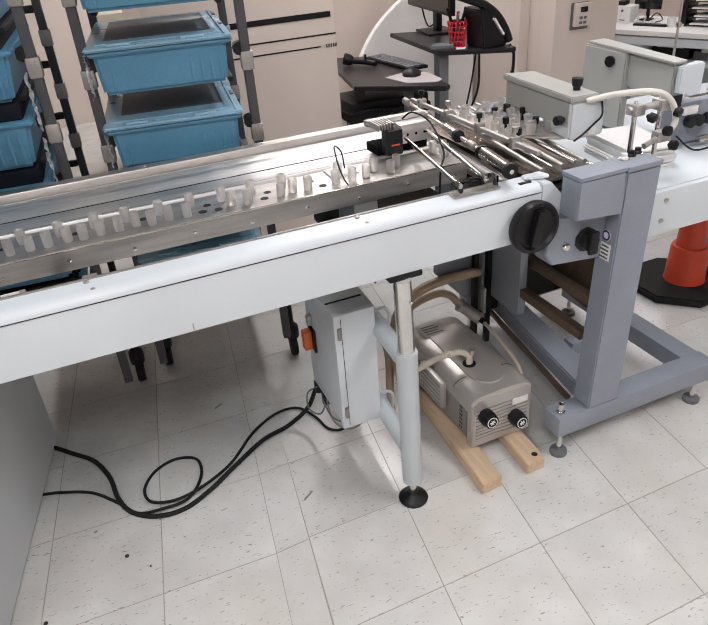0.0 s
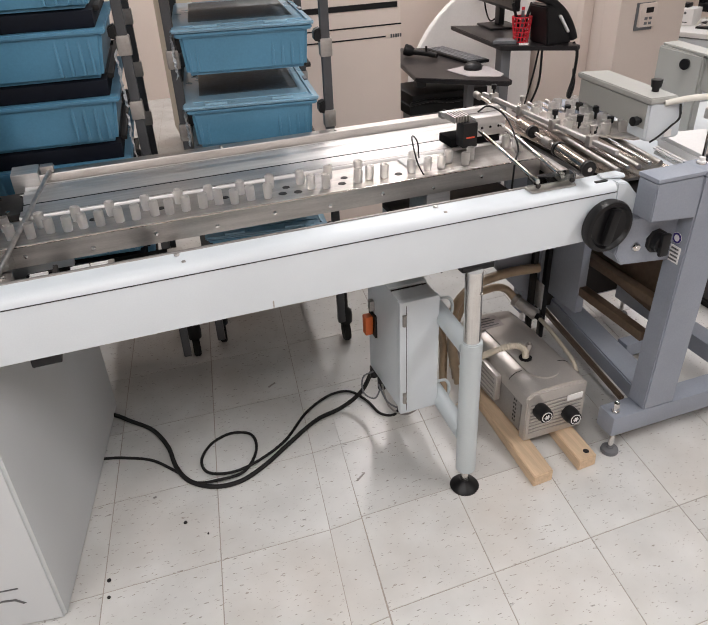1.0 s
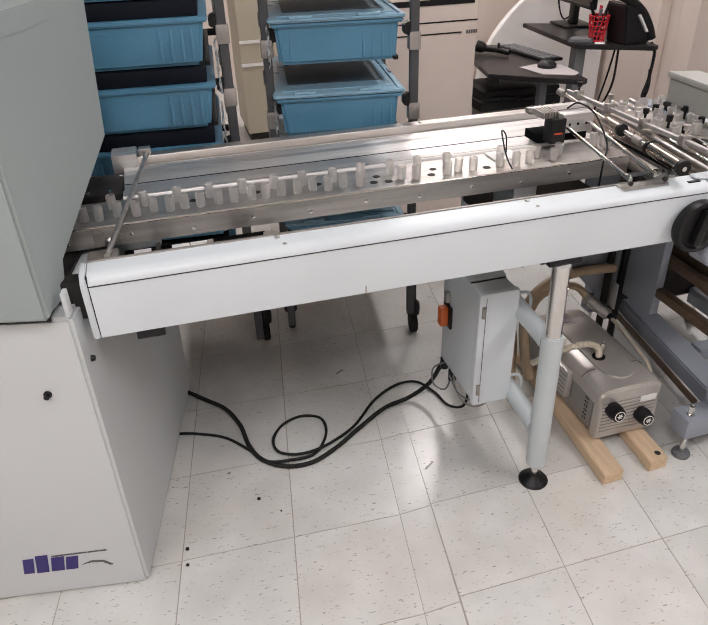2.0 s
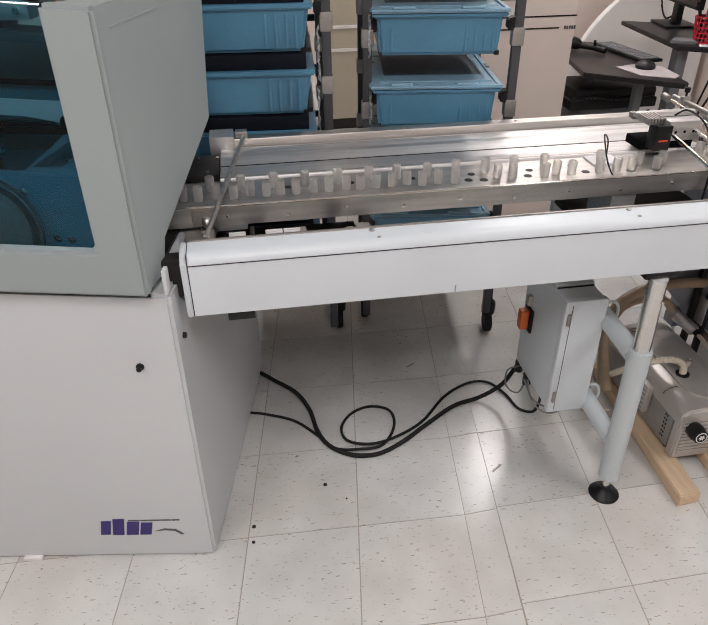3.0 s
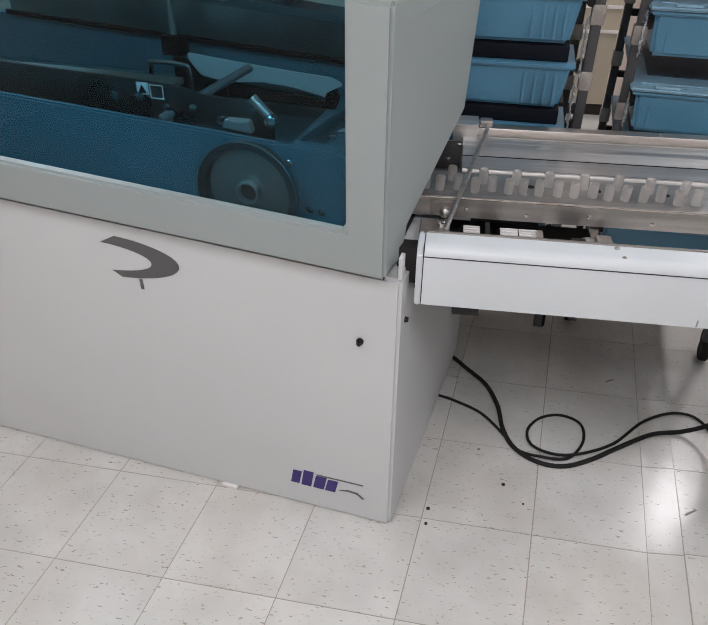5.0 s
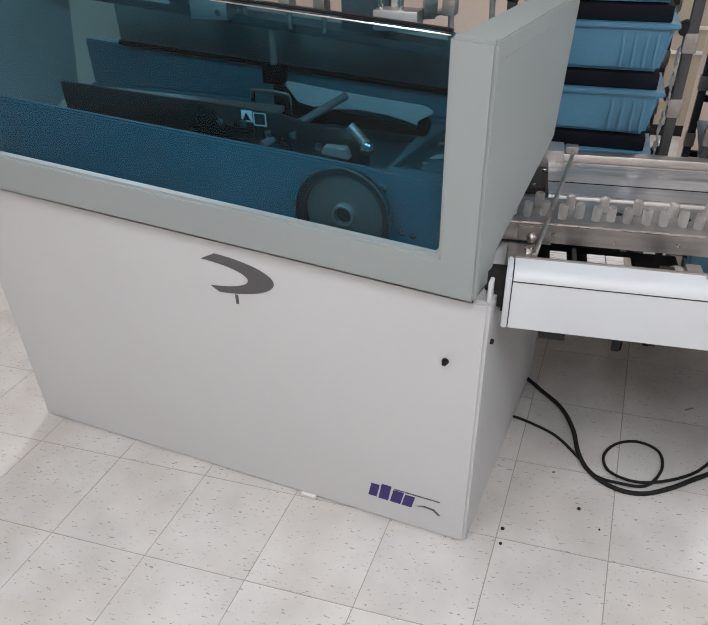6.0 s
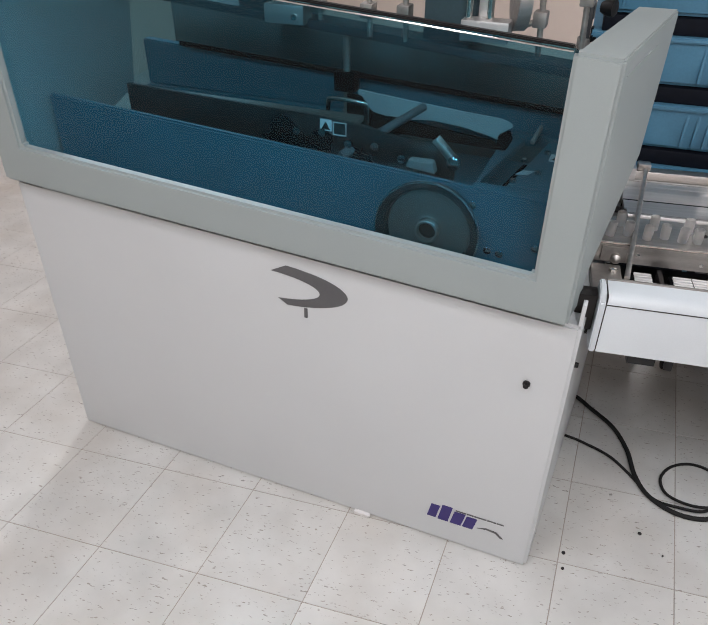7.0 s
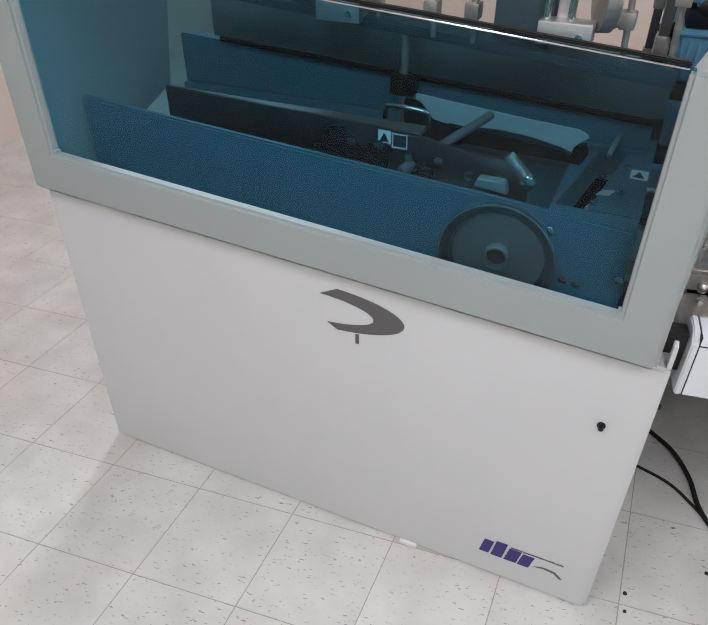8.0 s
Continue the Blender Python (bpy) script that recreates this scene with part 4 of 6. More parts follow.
def make_suction_head():
    sh = thing("suction_head", (1.22, 0.4, 0.9), "pale grey suction arm with black clamps and a clear hose", "suction head")
    lid = [(1.192, 0.53), (1.162, 0.166), (1.250, 0.160), (1.285, 0.50)]
    part("lid", P(lid, "z", 1.028, 1.045, bevel=0.003), M_PUTTY, sh, "pale grey folded lid")
    part("arm", P([(1.198, 0.52), (1.169, 0.18), (1.243, 0.175), (1.277, 0.49)], "z", 0.955, 1.0275, bevel=0.003), M_PUTTY, sh)
    part("nose", P([(1.170, 0.1755), (1.185, 0.165), (1.285, 0.168), (1.272, 0.26), (1.178, 0.26)], "z", 0.925, 1.0279, bevel=0.005), M_WHITE, sh)
    part("lid_knob", LA((1.226, 0.225, 1.045), (0, 0, 1), [(0, 0.010), (0.012, 0.010), (0.012, 0.014), (0.032, 0.016), (0.034, 0.0001)], seg=16), M_BLACK, sh)
    part("nose_knob", LA((1.168, 0.20, 0.978), (-1, 0, 0), [(0, 0.008), (0.01, 0.008), (0.01, 0.013), (0.025, 0.013), (0.026, 0.0001)], seg=14), M_BLACK, sh)
    part("warning_label", B(1.228, 1.252, 0.1635, 0.1648, 0.932, 0.952, bevel=0), M_PAPER, sh)
    part("arm_foot", B(1.19, 1.25, 0.47, 0.52, 0.929, 0.9545, bevel=0.003), M_DARK, sh)
    part("lead", T([(1.265, 0.164, 1.02), (1.26, 0.153, 0.985), (1.235, 0.153, 0.965), (1.205, 0.158, 0.94), (1.17, 0.15, 0.93)], 0.003, seg=6), M_BLACK, sh)
    part("air_hose", T([(1.21, 0.165, 1.028), (1.29, 0.135, 1.040), (1.38, 0.09, 1.04), (1.425, 0.075, 1.01), (1.44, 0.065, 0.96), (1.415, 0.06, 0.925)], 0.0085, seg=12), M_CLEARHOSE, sh, "clear cream air hose")
    part("cross_bar", C((1.30, 0.10, 1.0), (1.47, 0.10, 1.005), 0.009), M_ALU, sh)
    for k, x in enumerate((1.325, 1.415)):
        part("standard_rod", C((x, 0.10, 0.86), (x, 0.10, 1.02), 0.007), M_CHROME, sh)
        part("clamp", B(x - 0.016, x + 0.018, 0.08, 0.12, 0.985, 1.015, bevel=0.004), M_ALU, sh)
        part("clamp_knob", LA((x + 0.02, 0.075, 0.985), (0.3, -1, -0.2), [(0, 0.006), (0.008, 0.006), (0.008, 0.013), (0.024, 0.013), (0.026, 0.0001)], seg=9), M_BLACK, sh)
    part("sucker_clamp", B(1.385, 1.43, 0.06, 0.09, 0.905, 0.935, bevel=0.004), M_ALU, sh)
    part("sucker_rod", C((1.34, 0.065, 0.905), (1.40, 0.075, 0.918), 0.008), M_STEEL, sh)
    for dx, dz in ((0.0, 0.94), (0.03, 0.895)):
        part("sucker_knob", LA((1.395 + dx, 0.06, dz), (0.1, -1, 0.1), [(0, 0.006), (0.008, 0.006), (0.008, 0.014), (0.022, 0.014), (0.024, 0.0001)], seg=9), M_BLACK, sh)
    part("black_block", B(1.43, 1.475, 0.085, 0.125, 0.985, 1.02, bevel=0.003), M_BLACK, sh)


make_suction_head()


def make_second_feeder():
    sf = thing("delivery_arm", (1.7, 0.5, 0.85), "pale grey box arm of the next feeder unit", "machine arm")
    part("column", P([(1.625, 0.47), (1.66, 0.475), (1.69, 0.70), (1.64, 0.69)], "z", 0.80, 1.055, bevel=0.005), M_PUTTY, sf)
    part("arm", P([(1.60, 0.245), (1.645, 0.25), (1.715, 0.60), (1.665, 0.61)], "z", 0.945, 1.052, bevel=0.005), M_PUTTY, sf)
    part("arm_lid", P([(1.595, 0.24), (1.65, 0.245), (1.725, 0.69), (1.655, 0.69)], "z", 1.0555, 1.063, bevel=0.002), M_PUTTY, sf)
    part("end_box", P([(1.605, 0.222), (1.71, 0.232), (1.715, 0.27), (1.61, 0.2445)], "z", 0.955, 1.05, bevel=0.004), M_WHITE, sf)
    part("pivot_knob", LA((1.628, 0.54, 1.02), (-1, -0.3, 0), [(0, 0.016), (0.012, 0.018), (0.014, 0.0001)], seg=20), M_BLACK, sf)
    part("handle", T([(1.64, 0.228, 0.965), (1.645, 0.205, 0.962), (1.735, 0.212, 0.962), (1.745, 0.238, 0.965)], 0.005, seg=8), M_CHROME, sf)
    part("hanger", B(1.66, 1.80, 0.25, 0.33, 0.80, 0.93, bevel=0.005), M_BLUEGREY, sf)
    part("plate", B(1.665, 1.72, 0.238, 0.2495, 0.895, 0.92, bevel=0.001), M_PAPER, sf)
    for x in (1.685, 1.72, 1.76):
        part("knob", LA((x, 0.248, 0.875), (0, -1, 0), [(0, 0.01), (0.01, 0.018), (0.028, 0.018), (0.03, 0.0001)], seg=12), M_BLACK, sf)
    part("cylinder", C((1.72, 0.22, 0.815), (1.83, 0.20, 0.82), 0.012), M_CHROME, sf)
    part("wire", T([(1.66, 0.25, 0.83), (1.68, 0.20, 0.797), (1.74, 0.19, 0.795), (1.80, 0.21, 0.81)], 0.003, seg=6), M_BLACK, sf)
    part("mast", C((2.42, 1.02, 0.79), (2.42, 1.02, 1.40), 0.0055), M_STEEL, sf)
    for z in (0.98, 1.12):
        part("mast_clamp", C((2.42, 1.02, z), (2.42, 1.02, z + 0.02), 0.012), M_CHROME, sf)
    part("mast_bar", C((2.42, 1.02, 1.14), (3.0, 1.0, 1.12), 0.0055), M_STEEL, sf)


make_second_feeder()


def make_feed_table():
    ft = thing("feed_table", (2.0, 0.3, 0.0), "white enamel feed table with a deep side panel", "table")
    part("table_top", B(1.29, 3.3, 0.02, 0.80, 0.772, 0.79, bevel=0.004), M_WHITE, ft)
    part("side_panel", B(1.33, 3.3, 0.0, 0.019, 0.655, 0.788, bevel=0.004), M_WHITE, ft)
    for x, z in ((1.385, 0.76), (1.378, 0.70), (2.1, 0.75)):
        part("bolt", LA((x, 0.0, z), (0, -1, 0), [(0, 0.007), (0.004, 0.007), (0.006, 0.0001)], seg=12), M_STEEL, ft)
    for x, y in ((2.55, 0.06), (3.25, 0.06), (2.55, 0.75), (3.25, 0.75)):
        part("leg", B(x - 0.025, x + 0.025, y - 0.025, y + 0.025, 0.0, 0.7715, bevel=0.003), M_BLUEGREY, ft)


make_feed_table()
ps = thing("paper_stack", (1.4, 0.22, 0.79), "uneven stack of white paper sheets on the feed table", "paper")
rp = random.Random(3)
for k in range(13):
    dx, dy = rp.uniform(-0.006, 0.006), rp.uniform(-0.006, 0.006)
    part("sheet_ream", P([(1.385 + dx, 0.15 + dy), (1.530 + dx, 0.125 + dy), (1.580 + dx, 0.36 + dy), (1.42 + dx, 0.385 + dy)], "z", 0.7905 + 0.0052 * k, 0.7952 + 0.0052 * k), M_PAPER, ps)



def make_cone():
    cn = thing("traffic_cone", (2.17, 0.55, 0.0), "orange traffic cone on a black rubber base", "traffic cone")
    oc = [(0.21 * math.cos(radians(a)), 0.21 * math.sin(radians(a))) for a in (20, 70, 110, 160, 200, 250, 290, 340)]
    part("base", P([(2.17 + u, 0.56 + v) for u, v in oc], "z", 0.0, 0.035, bevel=0.008), M_RUBBER, cn, "black rubber cone base")
    part("cone", LA((2.19, 0.55, 0.0355), (0, 0, 1), [(0, 0.085), (0.01, 0.082), (0.150, 0.076), (0.160, 0.072), (0.163, 0.060), (0.35, 0.046), (0.50, 0.034), (0.50, 0.0001)], seg=40), M_ORANGE, cn, "orange vinyl cone")


make_cone()


# ---- stitching machine cabinet with its hood ----
CAB = (-0.583, -0.034, 0.0)
CAB_TURN = -8.5


def text_bars(parent, x, y, z, widths, h, material):
    """Small unreadable lettering as plain bars on a face that looks along -y."""
    for w in widths:
        part("letter_bar", B(x, x + w, y - 0.0012, y, z, z + h, bevel=0), material, parent)
        x += w + 0.35 * h


def make_cabinet():
    cb = thing("stitching_machine", CAB, "pale grey machine cabinet with a blue tinted hood window", "machine", rz=CAB_TURN)
    W, D = 1.55, 0.86
    top_z = lambda x: 1.394 - 0.075 * (x + 0.12)
    sill_z = lambda x: 0.947 - 0.062 * (x + 0.11)
    hem_z = lambda x: 0.845 - 0.055 * (x + 0.05)
    low = P([(-W, 0.0), (0, 0.0), (0, 0.830), (-W, hem_z(-W) - 0.012)], "y", 0, D, bevel=0.008)
    bmesh.ops.transform(low, matrix=Matrix(((1, 0.05, 0, 0), (0, 1, 0, 0), (0, 0, 1, 0), (0, 0, 0, 1))), verts=low.verts)
    base = part("lower_cabinet", low, M_CABINET, cb, "pale grey enamel lower cabinet")
    part("door_bolt", LA((-0.092, 0.0, 0.648), (0, -1, 0), [(0, 0.009), (0.004, 0.009), (0.006, 0.005), (0.014, 0.006), (0.015, 0.0001)], seg=12), M_BLACK, base)
    part("side_bolt", LA((0.0, 0.045, 0.70), (1, 0, 0), [(0, 0.008), (0.010, 0.006), (0.011, 0.0001)], seg=12), M_BLACK, base)
    part("upright_lip", B(-0.010, -0.001, 0.004, 0.03, 0.8305, 0.885, bevel=0.002), M_CABINET, base)
    part("foot_gusset", B(-0.52, -0.47, -0.012, 0.0, 0.0, 0.012, bevel=0.002), M_PAPER, base)
    # mark on the door: a violet lettering block with a grey swoosh
    lg = part("brand_mark", P([(-0.296, 0.090), (-0.270, 0.090), (-0.260, 0.142), (-0.286, 0.142)], "y", -0.0016, -0.0002), M_INK, cb, "violet printed mark of slanted blocks")
    for k, (w, h) in enumerate(((0.030, 0.150), (0.032, 0.138), (0.030, 0.134))):
        x = -0.264 + 0.036 * k
        part("mark_shape", P([(x, 0.088), (x + w, 0.088), (x + w + 0.010, h), (x + 0.010, h)], "y", -0.0016, -0.0002), M_INK, lg)
    part("mark_swoosh", P([(-0.15, 0.100), (-0.125, 0.110), (-0.095, 0.107), (-0.075, 0.088), (-0.082, 0.086), (-0.098, 0.101), (-0.125, 0.104)], "y", -0.0016, -0.0002), M_GREYINK, lg)
    text_bars(lg, -0.215, -0.0002, 0.141, [0.03, 0.02, 0.035, 0.025, 0.02], 0.004, M_GREYINK)
    # grey crescent of the second mark
    arc = []
    for a in range(-75, 80, 6):
        arc.append((-0.77 + 0.225 * math.cos(radians(a)), 0.768 + 0.060 * math.sin(radians(a))))
    for a in range(78, -76, -6):
        arc.append((-0.79 + 0.17 * math.cos(radians(a)), 0.764 + 0.040 * math.sin(radians(a))))
    sw = part("crescent_mark", P(arc, "y", -0.0016, -0.0002), M_GREYINK, cb, "grey crescent mark")
    part("mark_shape", B(-0.665, -0.656, -0.0016, -0.0002, 0.683, 0.712, bevel=0), M_GREYINK, sw)
    # hood: right cheek, sill, left cheek and back roof round the window
    xr, xw = -0.030, -0.117
    ztop = top_z(xr)
    xl = -W + 0.09
    front = P([(-W, hem_z(-W)), (xr, hem_z(xr)), (xr, ztop), (xw, top_z(xw)), (xw, sill_z(xw)), (xl, sill_z(xl)), (xl, top_z(xl)), (-W, top_z(-W))], "y", -0.032, 0.0, bevel=0.007)
    part("hood_front", front, M_HOOD, cb, "grey moulded hood front")
    cheek = [(-0.013, 0.848), (-0.013, ztop - 0.002), (0.50, ztop - 0.0005), (0.51, ztop - 0.02), (0.455, 1.065), (0.10, 0.915), (0.07, 0.846)]
    right = P(cheek, "x", xw, xr - 0.0008, bevel=0.003)
    bmesh.ops.transform(right, matrix=Matrix(((1, 0.15, 0, 0), (0, 1, 0, 0), (0, 0, 1, 0), (0, 0, 0, 1))), verts=right.verts)
    part("hood_cheek", right, M_HOOD, cb, "grey moulded hood cheek")
    part("hood_cheek", P([(y, max(z, hem_z(-W) + 0.012) if z < 0.9 else z) for y, z in cheek[:-2]] + [(0.07, hem_z(-W) + 0.012)], "x", -W + 0.001, -W + 0.09, bevel=0.003), M_HOOD, cb)
    part("sill_ledge", P([(xl, 0.89), (xw - 0.0005, 0.89), (xw - 0.0005, sill_z(xw) - 0.03), (xl, sill_z(xl) - 0.03)], "y", 0.0005, 0.03, bevel=0.003), M_HOOD, cb)
    # dark sheet imitates the shade that the overhanging hood throws on the cabinet
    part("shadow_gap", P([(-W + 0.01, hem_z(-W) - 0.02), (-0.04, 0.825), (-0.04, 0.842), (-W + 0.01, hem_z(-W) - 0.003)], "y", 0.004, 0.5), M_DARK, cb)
    part("groove", P([(xr - 0.001, 0.03), (xr + 0.0052, 0.03), (xr + 0.0457, 0.30), (xr + 0.035, 0.30)], "z", 1.346, 1.349), M_HOOD, cb)
    xp = xw - 0.0005
    win = part("window", P([(xl - 0.01, sill_z(xl) - 0.012), (xw + 0.008, sill_z(xw) - 0.012), (xw + 0.008, top_z(xw) - 0.004), (xp, top_z(xp)), (xl, top_z(xl)), (xl - 0.01, top_z(xl) - 0.004)], "y", -0.008, -0.003), M_TINT, cb, "blue tinted acrylic hood window")
    win.visible_shadow = False
    part("window_edge", P([(xl, top_z(xl) + 0.0003), (xp, top_z(xp) + 0.0003), (xp, top_z(xp) + 0.006), (xl, top_z(xl) + 0.006)], "y", -0.014, 0.001, bevel=0.002), M_BLACK, win)
    part("window_rim", C((xl + 0.01, -0.0115, top_z(xl) - 0.004), (xp - 0.002, -0.0115, top_z(xp) - 0.004), 0.002, seg=8), M_CHROME, win)
    # blue machine bed behind the window
    bed = part("machine_bed", P([(-W + 0.10, 0.84), (-W + 0.10, 1.137), (-0.125, 1.057), (-0.125, 0.84)], "y", 0.095, 0.114, bevel=0.005), M_TEAL, cb, "blue painted front plate")
    part("bed_plate", B(-W + 0.10, -0.43, 0.1155, 0.17, 1.030, 1.05, bevel=0.004), M_TEAL, bed)
    part("bed_plate", B(-0.30, -0.125, 0.1155, 0.172, 1.030, 1.05, bevel=0.002), M_TEAL, bed)
    part("bed_plate", P([(-0.228, 0.1725), (-0.125, 0.1725), (-0.125, 0.4995), (-0.184, 0.4995)], "z", 1.030, 1.05, bevel=0.002), M_TEAL, bed)
    part("bed_plate", P([(-0.300, 0.1725), (-0.290, 0.1725), (-0.246, 0.4995), (-0.300, 0.4995)], "z", 1.030, 1.05, bevel=0.002), M_TEAL, bed)
    part("bed_floor", B(-W + 0.10, -0.125, 0.1155, 0.70, 0.90, 0.915, bevel=0.002), M_TEAL, bed)
    part("inner_ledge", B(-W + 0.10, -0.125, 0.50, 0.60, 1.03, 1.06, bevel=0.004), M_TEAL, bed)
    part("back_panel", P([(-0.695, 1.146), (-0.62, 1.139), (-0.536, 1.132), (-0.40, 1.122), (-0.300, 1.116), (-0.278, 1.108), (-0.272, 1.099), (-0.292, 1.085), (-0.304, 1.060), (-0.33, 1.068), (-0.40, 1.082), (-0.485, 1.088), (-0.58, 1.080), (-0.695, 1.075)], "y", 0.43, 0.436, bevel=0.001), M_PALE, bed)
    part("back_wall", P([(-W + 0.10, 0.90), (-0.125, 0.90), (-0.125, 1.200), (-W + 0.10, 1.311)], "y", 0.68, 0.70, bevel=0.003), M_BACKPLATE, cb, "grey-blue painted back wall")
    part("rear_beam", P([(-W + 0.10, 1.0602), (-W + 0.10, 1.195), (-0.126, 1.122), (-0.126, 1.0602)], "y", 0.515, 0.55, bevel=0.004), M_TEAL, cb)
    wx, wz = -0.378, 0.956
    wh = part("fly_wheel", LA((wx, 0.094, wz), (0, -1, 0), [(0, 0.112), (0.020, 0.120), (0.032, 0.1215), (0.034, 0.119), (0.030, 0.102), (0.014, 0.098), (0.014, 0.030), (0.014, 0.0001)], seg=72), M_GUNSTEEL, cb, "dark turned steel fly wheel")
    part("wheel_edge", LA((wx, 0.0615, wz), (0, -1, 0), [(0, 0.1232), (0.0025, 0.1228), (0.0025, 0.1195), (0, 0.119)], seg=72, caps=False), M_CHROME, wh, "polished bright edge")
    part("wheel_disc", LA((wx, 0.0795, wz), (0, -1, 0), [(0, 0.0975), (0.0015, 0.0970), (0.0015, 0.029), (0, 0.0285)], seg=72), M_DULL, wh)
    part("hub_ring", LA((wx, 0.0795, wz), (0, -1, 0), [(0, 0.0280), (0.016, 0.0275), (0.017, 0.0255), (0.016, 0.0215), (0.002, 0.0212)], seg=40), M_STEEL, wh)
    part("hub_cap", LA((wx, 0.0795, wz), (0, -1, 0), [(0, 0.0205), (0.004, 0.0205), (0.004, 0.0001)], seg=32), M_DARK, wh)
    for bx, bz in ((-0.285, 1.026), (-0.240, 0.921), (-0.212, 0.918), (-0.135, 0.948)):
        part("bolt", LA((bx, 0.10, bz), (0, -1, 0), [(0, 0.009), (0.006, 0.009), (0.009, 0.005), (0.01, 0.0001)], seg=14), M_CHROME, bed)
    # stitching gear on the bed
    bar = part("tool_bar", P([(-1.25, 0.955), (-1.25, 1.168), (-0.70, 1.150), (-0.575, 1.142), (-0.525, 1.130), (-0.405, 1.124), (-0.352, 1.096), (-0.352, 0.985), (-0.44, 0.955)], "y", 0.172, 0.184, bevel=0.002), M_GUNSTEEL, cb, "steel tool bar")
    part("tool_bar_top", B(-1.25, -0.60, 0.185, 0.235, 1.132, 1.146, bevel=0.003), M_DULL, bar)
    for k in range(6):
        part("bolt", LA((-0.75 + 0.068 * k, 0.172, 1.110 - 0.008 * k + 0.012 * (k % 2)), (0, -1, 0), [(0, 0.010), (0.008, 0.010), (0.010, 0.0001)], seg=12), M_CHROME, bar)
    part("white_plate", P([(-0.455, 1.078), (-0.448, 1.096), (-0.392, 1.096), (-0.384, 1.070)], "y", 0.125, 0.15, bevel=0.002), M_ALU, cb)
    part("warning_plate", B(-0.688, -0.658, 0.169, 0.1715, 1.118, 1.146, bevel=0.001), M_PAPER, bar)
    part("warning_sign", P([(-0.684, 1.122), (-0.662, 1.122), (-0.673, 1.141)], "y", 0.1675, 0.1689), M_BLACK, bar)
    for fx0, fx1, fz0, fz1 in ((-0.655, -0.620, 1.1105, 1.1125), (-0.655, -0.620, 1.1405, 1.1425), (-0.655, -0.653, 1.1127, 1.1403), (-0.622, -0.620, 1.1127, 1.1403)):
        part("plate_border", B(fx0, fx1, 0.1695, 0.1715, fz0, fz1, bevel=0), M_PAPER, bar)
    part("link_arm", C((-0.360, 0.18, 1.092), (-0.402, 0.18, 1.133), 0.012, seg=16), M_STEEL, cb)
    part("link_pin", LA((-0.352, 0.172, 1.088), (0, -1, 0), [(0, 0.016), (0.015, 0.016), (0.02, 0.009), (0.021, 0.0001)], seg=16), M_CHROME, cb)
    part("cross_arm", C((-0.625, 0.15, 1.07), (-0.49, 0.37, 1.142), 0.0105, seg=20), M_GREY, cb)
    part("handle", T([(-0.718, 0.285, 1.06), (-0.718, 0.285, 1.146), (-0.706, 0.285, 1.160), (-0.628, 0.287, 1.157), (-0.615, 0.288, 1.143), (-0.613, 0.288, 1.06)], 0.006, seg=10, steps=6), M_CHROME, cb, "polished pull handle")
    part("black_guard", P([(-0.70, 1.155), (-0.66, 1.15), (-0.63, 1.112), (-0.56, 1.10), (-0.55, 1.06), (-0.70, 1.06)], "y", 0.36, 0.372, bevel=0.003), M_GEARSHADE, cb)
    part("black_strip", P([(-0.60, 1.092), (-0.48, 1.080), (-0.32, 1.066), (-0.295, 1.052), (-0.30, 1.044), (-0.60, 1.05)], "y", 0.405, 0.415, bevel=0.001), M_GEARSHADE, cb)
    # black block added inside the slot to make its depth read as deep shade
    part("slot_gear", P([(-0.286, 0.18), (-0.232, 0.178), (-0.19, 0.49), (-0.242, 0.49)], "z", 0.9155, 0.985, bevel=0.004), M_GEARSHADE, bed)
    part("slot_shaft", C((-0.245, 0.21, 1.000), (-0.215, 0.24, 1.035), 0.012, bevel=0.002), M_CHROME, bed)
    part("right_arm", C((-0.222, 0.46, 1.056), (-0.205, 0.56, 1.10), 0.006, seg=10), M_STEEL, cb)
    part("slot_catch", P([(-0.30, 1.053), (-0.275, 1.053), (-0.262, 1.082), (-0.272, 1.104), (-0.298, 1.090)], "y", 0.38, 0.395, bevel=0.002), M_GEARSHADE, cb)
    part("slot_plate", P([(-0.222, 0.24), (-0.195, 0.245), (-0.185, 0.275), (-0.21, 0.27)], "z", 1.0532, 1.0545), M_PALE, cb)
    part("post_rod", C((-0.728, 0.43, 1.06), (-0.728, 0.43, 1.28), 0.009), M_DULL, cb)
    part("rod_block", B(-0.758, -0.698, 0.41, 0.45, 1.14, 1.19, bevel=0.004), M_GEARSHADE, cb)
    part("long_rod", C((-1.3, 0.50, 1.197), (-0.13, 0.50, 1.130), 0.0075), M_GEARSHADE, cb)
    part("panel_knob", B(-0.145, -0.126, 0.42, 0.44, 1.12, 1.165, bevel=0.003), M_BLACK, cb)
    for k in range(5):
        part("bolt", LA((-0.22 + 0.045 * (k % 2), 0.20 + 0.07 * k, 1.0505), (0, 0, 1), [(0, 0.008), (0.007, 0.008), (0.009, 0.0001)], seg=12), M_CHROME, bed)
    part("bed_label", B(-0.165, -0.128, 0.36, 0.41, 1.0505, 1.052, bevel=0), M_PAPER, bed)
